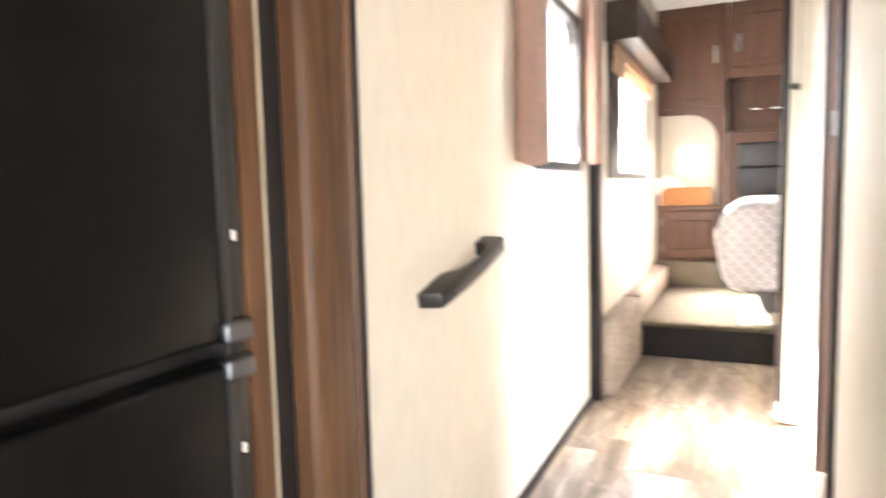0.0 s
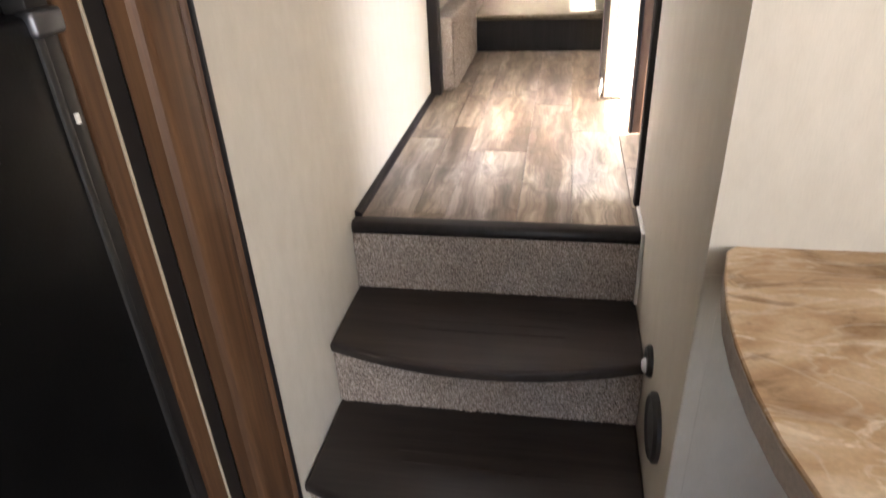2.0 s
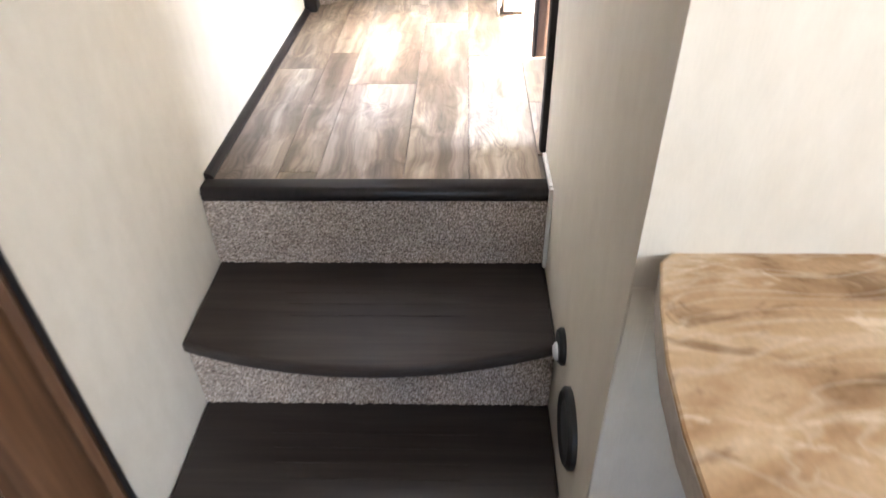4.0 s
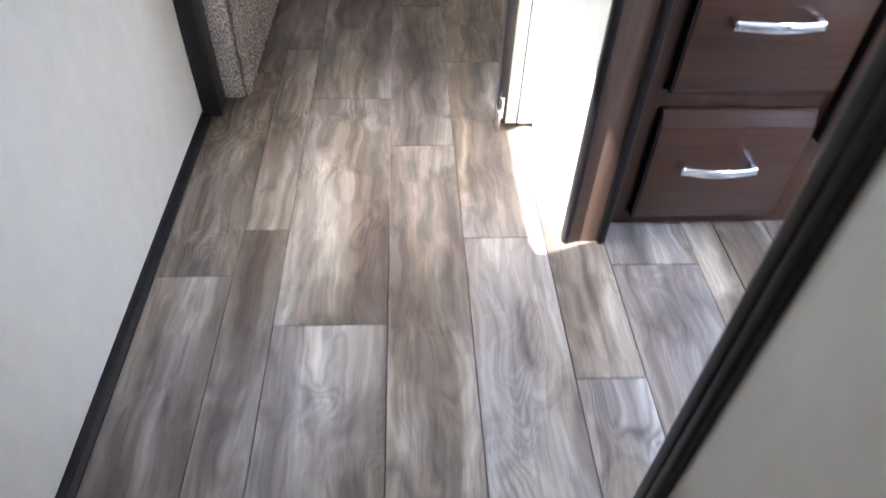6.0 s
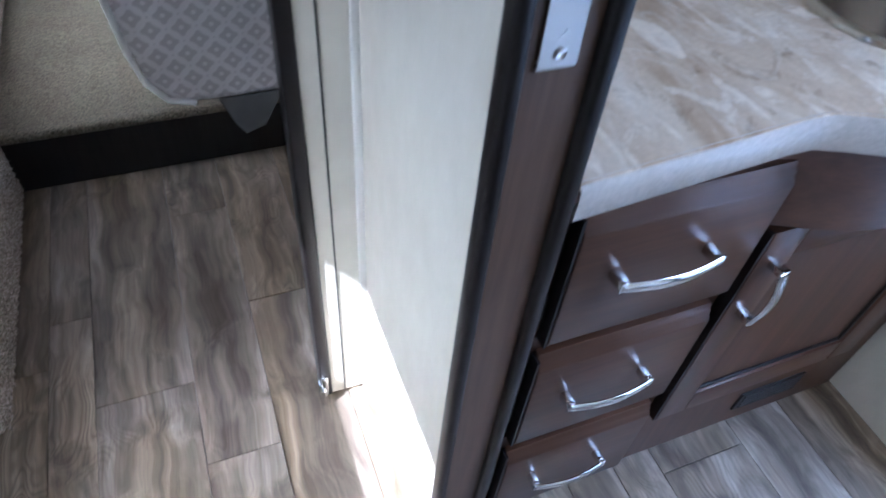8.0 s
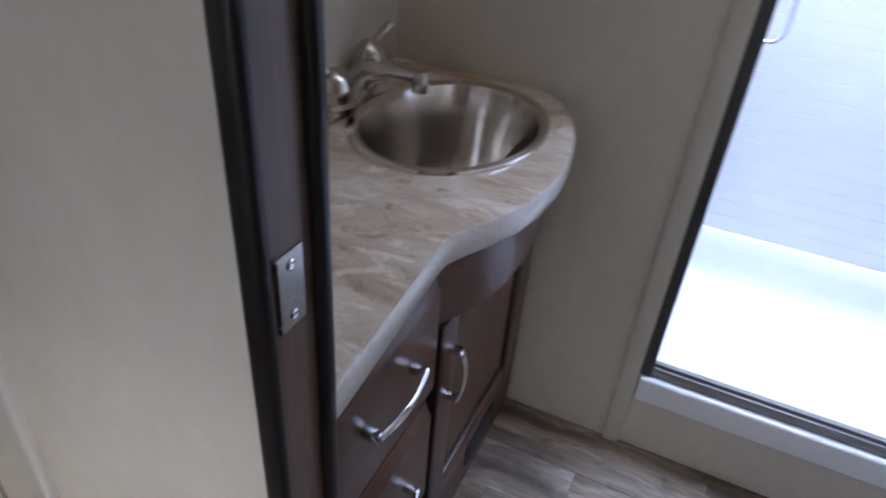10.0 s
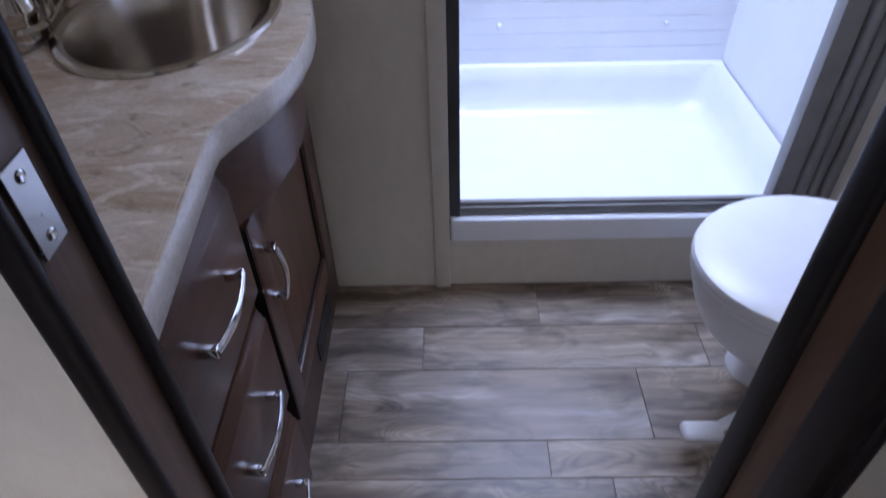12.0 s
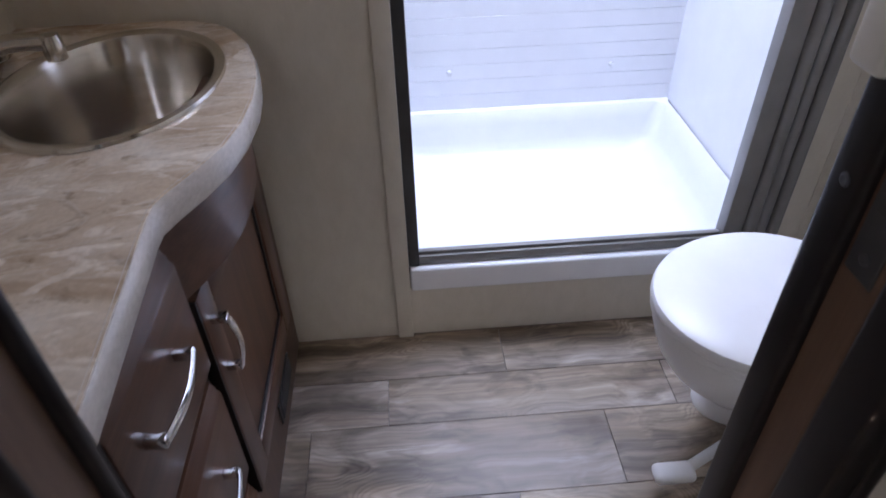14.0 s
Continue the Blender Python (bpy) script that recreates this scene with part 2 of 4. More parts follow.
def quilt(name):
    """Bedspread with a printed trellis of off-white rings on taupe."""
    m, n, l, b = mat(name, 0.9)
    taupe, cream = (0.46, 0.43, 0.435), (0.64, 0.61, 0.61)

    def ringed(shift):
        v = n.new("ShaderNodeVectorMath")
        l.new(coords(n, l, (19, 0.0, 19)), v.inputs[0])
        v.inputs[1].default_value = (shift, 0.0, shift)
        dots = n.new("ShaderNodeTexVoronoi")
        dots.inputs["Scale"].default_value = 1.0
        dots.inputs["Randomness"].default_value = 0.0
        l.new(v.outputs[0], dots.inputs["Vector"])
        return ramp(n, l, dots.outputs["Distance"], [(0.06, (1, 1, 1)), (0.10, (0, 0, 0)), (0.30, (0, 0, 0)), (0.35, (1, 1, 1)), (0.45, (1, 1, 1)), (0.50, (0, 0, 0))])

    rings = mix(n, l, taupe, cream, mix(n, l, ringed(0.0), ringed(0.5), 1.0, 'LIGHTEN'))
    fade = tex(n, l, coords(n, l), 7, 4)
    worn = ramp(n, l, fade, [(0.3, (0.86, 0.86, 0.86)), (0.7, (1.08, 1.08, 1.08))])
    l.new(mix(n, l, rings, worn, 1.0, 'MULTIPLY'), b.inputs["Base Color"])
    bump(n, l, b, tex(n, l, coords(n, l), 400, 2), 0.3, 0.001)
    return m


def glass(name):
    m, n, l, b = mat(name, 0.02)
    b.inputs["Transmission Weight"].default_value = 1.0
    b.inputs["IOR"].default_value = 1.45
    b.inputs["Base Color"].default_value = (0.93, 0.97, 0.97, 1)
    return m


WALL = wallpaper("cream_linen_wall_vinyl", (0.625, 0.575, 0.483))
CEILING = plain("white_ceiling_panel", (0.78, 0.77, 0.74), 0.6, vary=0.03)
PLANK = vinyl_plank()
JOINT = plain("dark_floor_joint", (0.15, 0.127, 0.108), 0.8)
CARPET = carpet("brown_fleck_carpet", (0.175, 0.133, 0.104), (0.37, 0.303, 0.25), (0.70, 0.61, 0.525))
CARPET_BED = carpet("olive_beige_carpet", (0.050, 0.041, 0.026), (0.122, 0.101, 0.068), (0.235, 0.203, 0.148))
TREAD = wood("espresso_tread", (0.026, 0.0195, 0.017), (0.050, 0.039, 0.034), 0, 0.36, 0.8)
ESPRESSO = wood("espresso_trim", (0.009, 0.007, 0.007), (0.018, 0.014, 0.014), 2, 0.38)
CHERRY = wood("brown_cherry_trim", (0.050, 0.024, 0.012), (0.138, 0.070, 0.035), 2, 0.45)
CABINET = wood("glazed_brown_maple", (0.064, 0.0255, 0.0128), (0.121, 0.054, 0.0283), 0, 0.36)
CABINET_UP = wood("glazed_brown_maple_upright", (0.064, 0.0255, 0.0128), (0.121, 0.054, 0.0283), 2, 0.36)
JAMB = wood("brown_door_jamb", (0.098, 0.053, 0.032), (0.168, 0.098, 0.062), 2, 0.4)
BLACKGLOSS = plain("black_fridge_enamel", (0.0035, 0.0035, 0.0035), 0.32, vary=0.2, bumpiness=0.12)
BLACKGLOSS.node_tree.nodes["Principled BSDF"].inputs["Specular IOR Level"].default_value = 0.10
for m in (TREAD, ESPRESSO):
    m.node_tree.nodes["Principled BSDF"].inputs["Specular IOR Level"].default_value = 0.3
BLACKPLASTIC = plain("black_plastic", (0.011, 0.0105, 0.0105), 0.42, vary=0.15)
GREYPLASTIC = plain("dark_grey_plastic", (0.045, 0.044, 0.043), 0.5, vary=0.15)
CHROME = metal("chrome", (0.86, 0.86, 0.87), 0.09)
HINGE = metal("dull_grey_metal", (0.17, 0.18, 0.20), 0.42)
FAUCET = metal("warm_chrome", (0.60, 0.555, 0.49), 0.14)
NICKEL = metal("brushed_nickel", (0.50, 0.49, 0.48), 0.26)
def steel(name):
    """Spun steel: brush marks run round the bowl, so lights smear up and down it."""
    m, n, l, b = mat(name, 0.23, 1.0)
    f = tex(n, l, coords(n, l, (3, 3, 260)), 1.0, 2)
    l.new(ramp(n, l, f, [(0.3, (0.70, 0.65, 0.575)), (0.7, (0.80, 0.75, 0.68))]), b.inputs["Base Color"])
    b.inputs["Anisotropic"].default_value = 0.85
    b.inputs["Anisotropic Rotation"].default_value = 0.25
    tg = n.new("ShaderNodeTangent")
    tg.direction_type, tg.axis = 'RADIAL', 'Z'
    l.new(tg.outputs["Tangent"], b.inputs["Tangent"])
    return m


STEEL = steel("brushed_steel")
ALU = plain("grey_anodised_aluminium", (0.225, 0.215, 0.205), 0.38, 0.0, vary=0.08)
SHOWER = plain("white_shower_acrylic", (0.80, 0.81, 0.83), 0.22, vary=0.02)
PORCELAIN = plain("white_toilet_plastic", (0.80, 0.80, 0.80), 0.30, vary=0.02, bumpiness=0)
WHITE = plain("white_vinyl_trim", (0.72, 0.70, 0.65), 0.5, vary=0.05)
BEAD = plain("dull_cream_bead", (0.40, 0.34, 0.25), 0.5, vary=0.08)
DOORSKIN = plain("cream_door_skin", (0.60, 0.56, 0.48), 0.45, vary=0.05)
STONE = laminate("tan_stone_laminate", [(0.30, (0.36, 0.25, 0.155)), (0.45, (0.53, 0.415, 0.30)), (0.58, (0.65, 0.545, 0.425)), (0.72, (0.76, 0.69, 0.59))], (11, 4.2, 6), 0.5, 0.22, 1.5, 0.72)
KITCHEN = laminate("golden_brown_stone_laminate", [(0.30, (0.34, 0.19, 0.085)), (0.44, (0.53, 0.345, 0.185)), (0.58, (0.66, 0.475, 0.29)), (0.74, (0.82, 0.69, 0.52))], (4.5, 9.0, 6), -0.45, 0.26, 2.0, 0.75)
STONE_EDGE = laminate("stone_laminate_edge", [(0.3, (0.45, 0.39, 0.325)), (0.7, (0.64, 0.585, 0.52))], (10, 10, 12), 0.0, 0.26, 0.5, 0.25)
CURTAIN = sheer("brown_curtain_cloth", (0.50, 0.37, 0.30))
SHADE = sheer("tan_shade_cloth", (0.50, 0.37, 0.26))
QUILT = quilt("trellis_bedspread")
BEDWHITE = plain("white_mattress_piping", (0.72, 0.71, 0.70), 0.8)
LEATHER = plain("black_padded_vinyl", (0.02, 0.018, 0.017), 0.4, vary=0.2)
GREYCLOTH = plain("grey_dust_cloth", (0.10, 0.10, 0.10), 0.9)
BASKET = plain("orange_brown_card", (0.36, 0.16, 0.055), 0.8, vary=0.2, scale=40)
PAPER = plain("printed_paper", (0.62, 0.62, 0.62), 0.6, vary=0.25, scale=50)
def glow(name, colour, strength):
    m, n, l, b = mat(name, 0.5)
    b.inputs["Base Color"].default_value = (0.8, 0.8, 0.78, 1)
    b.inputs["Emission Color"].default_value = (*colour, 1)
    b.inputs["Emission Strength"].default_value = strength
    return m


GLOW = glow("lit_lamp_shade", (1.0, 0.90, 0.74), 0.6)
# warm emission for the added bathroom fill light
FILLGLOW = glow("fill_light_glow", (1.0, 0.76, 0.45), 2.4)
CHERRY.node_tree.nodes["Principled BSDF"].inputs["Specular IOR Level"].default_value = 0.18
GLASS = glass("window_glass")
VALANCE = wood("dark_valance_wood", (0.02, 0.013, 0.010), (0.05, 0.03, 0.022), 1, 0.4)
EXTERIOR = plain("pale_gravel_ground", (0.30, 0.28, 0.25), 0.9)


# ---- mesh helpers ----
def add_box(bm, x0, x1, y0, y1, z0, z1, bevel=0.0, seg=2):
    m = Matrix.Translation(((x0 + x1) / 2, (y0 + y1) / 2, (z0 + z1) / 2)) @ Matrix.Diagonal((abs(x1 - x0), abs(y1 - y0), abs(z1 - z0), 1))
    r = bmesh.ops.create_cube(bm, size=1, matrix=m)
    if bevel:
        edges = list({e for v in r["verts"] for e in v.link_edges})
        bmesh.ops.bevel(bm, geom=edges, offset=bevel, segments=seg, affect='EDGES', profile=0.5)


def box(*a, **k):
    bm = bmesh.new()
    add_box(bm, *a, **k)
    return bm


def boxes(*rows, bevel=0.0):
    bm = bmesh.new()
    for r in rows:
        add_box(bm, *r, bevel=bevel)
    return bm


def prism(outline, a, b, axis="z", bevel=0.0, seg=2):
    """A closed outline swept from a to b along an axis. Outline pairs are the other two axes in order."""
    def place(p, q, h):
        return {"x": (h, p, q), "y": (p, h, q), "z": (p, q, h)}[axis]
    bm = bmesh.new()
    lo = [bm.verts.new(place(p, q, a)) for p, q in outline]
    hi = [bm.verts.new(place(p, q, b)) for p, q in outline]
    k = len(outline)
    bm.faces.new(lo)
    bm.faces.new(hi)
    for i in range(k):
        bm.faces.new((lo[i], lo[(i + 1) % k], hi[(i + 1) % k], hi[i]))
    bmesh.ops.recalc_face_normals(bm, faces=bm.faces)
    if bevel:
        edges = [e for e in bm.edges if (e.verts[0] in lo) == (e.verts[1] in lo)]
        bmesh.ops.bevel(bm, geom=edges, offset=bevel, segments=seg, affect='EDGES', profile=0.5)
    return bm


def rounded(x0, x1, y0, y1, r, n=8):
    out = []
    for cx, cy, a in ((x1 - r, y1 - r, 0), (x0 + r, y1 - r, 90), (x0 + r, y0 + r, 180), (x1 - r, y0 + r, 270)):
        out += [(cx + r * math.cos(radians(a + 90 * i / n)), cy + r * math.sin(radians(a + 90 * i / n))) for i in range(n + 1)]
    return out


def lathe(profile, centre, sx=1.0, sy=1.0, n=48, cap=True):
    """Turn (radius, z) pairs round the vertical through centre."""
    bm = bmesh.new()
    rings = []
    for r, z in profile:
        rings.append([bm.verts.new((centre[0] + sx * r * math.cos(2 * math.pi * i / n), centre[1] + sy * r * math.sin(2 * math.pi * i / n), z)) for i in range(n)])
    for p, q in zip(rings, rings[1:]):
        for i in range(n):
            bm.faces.new((p[i], p[(i + 1) % n], q[(i + 1) % n], q[i]))
    if cap:
        bm.faces.new(rings[-1])
    bmesh.ops.recalc_face_normals(bm, faces=bm.faces)
    return bm


def tube(points, radius, n=10, flat=1.0, up=Vector((0, 0, 1))):
    """A round or flattened bar along points; radius may be a list."""
    bm = bmesh.new()
    pts = [Vector(p) for p in points]
    rad = radius if isinstance(radius, (list, tuple)) else [radius] * len(pts)
    rings = []
    for i, p in enumerate(pts):
        d = (pts[min(i + 1, len(pts) - 1)] - pts[max(i - 1, 0)]).normalized()
        u = up if abs(d.dot(up)) < 0.95 else Vector((0, 1, 0))
        s = d.cross(u).normalized()
        w = s.cross(d).normalized()
        rings.append([bm.verts.new(p + rad[i] * (math.cos(2 * math.pi * k / n) * s + flat * math.sin(2 * math.pi * k / n) * w)) for k in range(n)])
    for p, q in zip(rings, rings[1:]):
        for k in range(n):
            bm.faces.new((p[k], p[(k + 1) % n], q[(k + 1) % n], q[k]))
    bm.faces.new(rings[0])
    bm.faces.new(rings[-1])
    bmesh.ops.recalc_face_normals(bm, faces=bm.faces)
    return bm


def finish(name, bm, material, smooth=False):
    me = bpy.data.meshes.new(name)
    bm.to_mesh(me)
    bm.free()
    me.materials.append(material)
    if smooth:
        for p in me.polygons:
            p.use_smooth = True
        me.set_sharp_from_angle(angle=radians(38))
    return new(name, me)


def part(name, bm, material, parent, label="", smooth=False):
    ob = finish(name, bm, material, smooth)
    ob.parent = parent
    if label:
        ob["label"] = label
    return ob


def thing(name, label, category, group=""):
    ob = new(name)
    ob.empty_display_size = 0.05
    return tagged(ob, label, category, group)


def solid(name, bm, material, label, category, group="", smooth=False):
    return tagged(finish(name, bm, material, smooth), label, category, group)


def structure(name, bm, material, label, smooth=False):
    return tagged(finish(name, bm, material, smooth), label, name.rstrip("_0123456789").replace("_", " "), kind="structure")


def wall_with_openings(axis, at0, at1, a0, a1, z0, z1, holes):
    """A slab across an axis with rectangular holes (a0, a1, z0, z1), as butted blocks."""
    bm = bmesh.new()
    cuts = sorted({a0, a1, *[h[0] for h in holes], *[h[1] for h in holes]})
    for p, q in zip(cuts, cuts[1:]):
        spans, here = [], sorted((h for h in holes if h[0] <= p and h[1] >= q), key=lambda h: h[2])
        z = z0
        for h in here:
            if h[2] > z:
                spans.append((z, h[2]))
            z = h[3]
        if z < z1:
            spans.append((z, z1))
        for s, e in spans:
            if axis == "x":
                add_box(bm, at0, at1, p, q, s, e)
            else:
                add_box(bm, p, q, at0, at1, s, e)
    bmesh.ops.remove_doubles(bm, verts=bm.verts, dist=0.0005)
    return bm


# ---- plan ----
XR = 0.722          # stair wall
XW = 0.745          # passage wall past the bathroom door
R = 0.189           # riser
FLOOR = -3 * R      # living area floor
CEIL = 1.97
YD0, YD1 = 0.152, 0.684   # bathroom doorway
YB = 1.10           # wall behind the vanity
XO = 2.36           # far side wall
WIN_H = (0.388, 0.93, 0.895, 1.425)
WIN_B = (1.46, 2.66, 0.872, 1.44)

structure("wall_west", wall_with_openings("x", -0.05, 0.0, -0.56, 3.9, FLOOR, CEIL, [WIN_H, WIN_B]), WALL, "cream linen-textured wall with two windows")
structure("wall_stair", box(XR, 0.80, -0.612, 0.1238, FLOOR, CEIL), WALL, "cream linen-textured wall beside the steps")
structure("wall_passage", box(XW, 0.80, 0.70, 1.048, 0, CEIL), WALL, "cream linen-textured wall past the bathroom door")
structure("wall_doorhead", box(XR, 0.80, 0.1242, 0.6996, 1.88, CEIL), WALL, "cream wall over the bathroom doorway")
structure("trim_5", box(XR + 0.001, XR + 0.026, -0.6145, -0.6122, FLOOR, 0.254, bevel=0.001), WALL, "cream corner bead at the foot of the stairs")
structure("wall_living", box(0.80, XO, -0.612, -0.55, FLOOR, CEIL), WALL, "cream linen-textured partition above the counter")
structure("wall_vanity", box(0.80, XO, YB, YB + 0.06, 0, CEIL), WALL, "cream partition behind the vanity")
structure("wall_shower", box(1.70, 1.745, 0.435, YB, 0, CEIL), WALL, "cream partition between vanity and shower")
structure("wall_east", wall_with_openings("x", XO, XO + 0.05, -4.6, 3.9, FLOOR, CEIL, [(-3.6, -2.7, FLOOR + 0.06, 1.30)]), WALL, "cream side wall with the open entrance")
structure("wall_south", wall_with_openings("y", -4.65, -4.6, -0.9, XO + 0.05, FLOOR, CEIL, [(0.3, 1.9, 0.25, 1.25)]), WALL, "cream end wall of the living area")
structure("wall_slideout", boxes((-0.90, -0.85, -4.6, -0.56, FLOOR, CEIL), (-0.85, -0.05, -0.61, -0.56, FLOOR, CEIL)), WALL, "cream wall of the slide-out")
structure("wall_north", box(-0.05, XO + 0.05, 3.9, 3.95, 0, CEIL), WALL, "cream end wall of the bedroom")
structure("ceiling", boxes((-0.95, XO + 0.05, -4.65, -0.56, CEIL, CEIL + 0.05), (-0.05, XO + 0.05, -0.56, -0.3, CEIL, CEIL + 0.05), (-0.05, 1.78, -0.3, 3.95, CEIL, CEIL + 0.05), (1.78, XO + 0.05, 0.42, 3.95, CEIL, CEIL + 0.05)), CEILING, "white panelled ceiling")
structure("floor_living", box(-0.9, XO, -4.6, -0.24, FLOOR - 0.04, FLOOR), PLANK, "grey-brown wood-print vinyl floor of the living area")
structure("ground", box(-60, 60, -60, 60, -1.3, -1.25), EXTERIOR, "pale gravel ground outside")

# ---- steps ----
def bowed(y_back, y_side, bow, z0, z1, x0=0.001, x1=XR - 0.001):
    n = 24
    rim = []
    for i in range(n + 1):
        u = i / n
        rim.append((x0 + (x1 - x0) * u, y_side - bow * (1 - (2 * u - 1) ** 2)))
    return prism([(x0, y_back), (x0, y_side), *rim[1:-1], (x1, y_side), (x1, y_back)], z0, z1, "z", 0.009, 3)


structure("floor_subfloor", boxes((-0.05, 2.41, 0.016, 3.9, -0.20, -0.031), (0.0, XR, -0.47, 0.016, FLOOR - 0.04, FLOOR)), JOINT, "plywood under the raised floor")
def pile(u0, u1, v0, v1, place, cell=0.0028, depth=0.0060):
    """A carpet face of tufts: a fine grid pushed in and out at random. place(u, v, h) gives the point."""
    rng = np.random.default_rng(7)
    nu, nv = max(2, int((u1 - u0) / cell)), max(2, int((v1 - v0) / cell))
    verts = []
    for i in range(nu + 1):
        for j in range(nv + 1):
            ju, jv, jh = rng.random(3)
            u = u0 + (u1 - u0) * i / nu + (ju - 0.5) * cell * 0.9 * (0 < i < nu)
            v = v0 + (v1 - v0) * j / nv + (jv - 0.5) * cell * 0.9
            verts.append(place(u, v, jh * depth))
    k = nv + 1
    faces = [(i * k + j, (i + 1) * k + j, (i + 1) * k + j + 1, i * k + j + 1) for i in range(nu) for j in range(nv)]
    me = bpy.data.meshes.new("pile")
    me.from_pydata(verts, [], faces)
    me.materials.append(CARPET)
    return me


steps = tagged(thing("steps", "carpeted steps with espresso moulded treads", "stairs"), kind="structure")
part("riser", box(0.001, XR - 0.001, -0.022, 0.015, -R - 0.004, -0.026), CARPET, steps, "brown fleck carpet riser")
part("riser", box(0.001, XR - 0.001, -0.258, -0.225, -2 * R - 0.004, -R - 0.030), CARPET, steps, "brown fleck carpet riser")
part("riser", box(0.001, XR - 0.001, -0.508, -0.475, FLOOR, -2 * R - 0.032), CARPET, steps, "brown fleck carpet riser")
for y0, z0, z1 in ((-0.0225, -R + 0.001, -0.027), (-0.2585, -2 * R + 0.001, -R - 0.030)):
    tuft = new("carpet_pile", pile(0.002, XR - 0.002, z0, z1, lambda u, v, h: (u, y0 - h, v)))
    tuft.parent = steps
t2 = part("tread", bowed(0.012, -0.272, 0.062, -R - 0.031, -R), TREAD, steps, "dark moulded tread with a bowed front")
t1 = part("tread", bowed(-0.228, -0.525, 0.066, -2 * R - 0.031, -2 * R), TREAD, steps, "dark moulded tread with a bowed front")
for y0, z in ((-0.09, -R), (-0.335, -2 * R)):
    for k in range(4):
        w = 0.24 - 0.012 * k
        part("tread_groove", box(0.40 - w, 0.40 + w * 0.72, y0 - 0.034 * k - 0.0022, y0 - 0.034 * k, z, z + 0.0012), TREAD, t2 if z > -0.2 else t1)
part("edge_nosing", prism([(0.016, -0.028), (0.016, 0.002), (-0.014, 0.003), (-0.021, 0.000), (-0.026, -0.008), (-0.026, -0.022), (-0.022, -0.028)], 0.001, XR - 0.001, "x", 0.002, 2), ESPRESSO, steps, "espresso bullnose edge", True)

# slim white beads where the steps meet the wall
structure("trim_1", boxes((XR - 0.008, XR, -0.028, 0.11, 0.001, 0.012), (XR - 0.008, XR, -0.042, -0.030, -R, 0.012), bevel=0.002), WHITE, "white bead along the stair wall")

# ---- passage floor ----
# plank courses across the vehicle, and the places of their end joints
COURSES = [
    (0.0, 0.15, (-0.067, 0.610, 1.287)), (0.15, 0.233, (0.047, 0.724, 1.401)), (0.233, 0.417, (-0.178, 0.499, 1.169)),
    (0.417, 0.554, (-0.35, 0.984, 1.66)), (0.554, 0.705, (0.02, 0.697, 1.340)), (0.705, 0.815, (-0.292, 0.385)),
    (0.815, 0.975, (-0.054, 0.623)), (0.975, 1.037, (-0.077, 0.45)), (1.037, 1.138, (-0.567, 0.110)), (1.138, 1.225, (-0.444, 0.233)),
    (1.225, 1.415, (0.003, 0.68)), (1.415, 1.55, (-0.174, 0.503)), (1.55, 1.70, (-0.467, 0.210)),
]
floor = structure("floor", boxes((0.0, XR, 0.0165, 1.87, -0.03, -0.004), (0.75, 1.74, -0.55, 1.10, -0.03, -0.004), (XR, 0.75, 0.12, 1.05, -0.03, -0.004)), JOINT, "grey-brown wood-print vinyl plank floor")

# ---- doorway, jambs and trims ----
def door_trim(name, x0, x1, y0, y1, z0, z1, material, label):
    return structure(name, box(x0, x1, y0, y1, z0, z1, bevel=0.006, seg=3), material, label, True)


structure("baseboard", prism([(0.0, 0.001), (0.019, 0.001), (0.019, 0.006), (0.013, 0.012), (0.005, 0.015), (0.0, 0.015)], 0.017, 1.09, "y"), ESPRESSO, "espresso quarter-round at the foot of the wall")
# bed alcove post on the window side
door_trim("trim_2", 0.0, 0.042, 1.092, 1.15, 0.0, CEIL, ESPRESSO, "espresso post at the bedroom opening")

post = tagged(thing("door_1", "brown bathroom door post with dark edge trims", "door frame"), kind="structure")
for y0, y1 in ((YD1, 0.70), (0.124, YD0)):
    part("jamb", box(0.744, 0.802, y0, y1, 0.0, 1.88), JAMB, post)
for x0, x1, y0, y1 in ((0.734, 0.748, 0.675, 0.697), (0.800, 0.816, 0.674, 0.72), (0.709, 0.734, 0.124, 0.140), (0.709, 0.752, 0.138, 0.158), (0.790, 0.824, 0.10, 0.160)):
    part("edge_trim", box(x0, x1, y0, y1, 0.0, 1.89, bevel=0.006, seg=3), ESPRESSO, post, "dark rounded edge trim", True)
part("head_jamb", box(0.741, 0.797, YD0, YD1, 1.86, 1.88), JAMB, post)
plate = part("strike_plate", box(0.757, 0.787, YD1 - 0.003, YD1, 0.964, 1.030, bevel=0.001), NICKEL, post, "brushed strike plate")
for z in (0.975, 1.019):
    part("screw", lathe([(0.0046, 0), (0.0046, 0.0008), (0.003, 0.0016), (0.001, 0.0010)], (0, 0), n=16), CHROME, plate).matrix_local = pose(0.772, YD1 - 0.003, z, 90)
latch = part("latch", boxes((0.760, 0.786, YD0, YD0 + 0.002, 0.985, 1.10), (0.766, 0.780, YD0 + 0.0021, YD0 + 0.004, 1.03, 1.06), bevel=0.0008), HINGE, post, "dull latch plate")
for x, y, z in ((0.773, YD0 + 0.002, 1.0), (0.773, YD0 + 0.002, 1.085), (0.806, 0.160, 1.035)):
    part("screw", lathe([(0.0046, 0), (0.0046, 0.0008), (0.003, 0.0016), (0.001, 0.0010)], (0, 0), n=16), HINGE, latch).matrix_local = pose(x, y, z, -90)
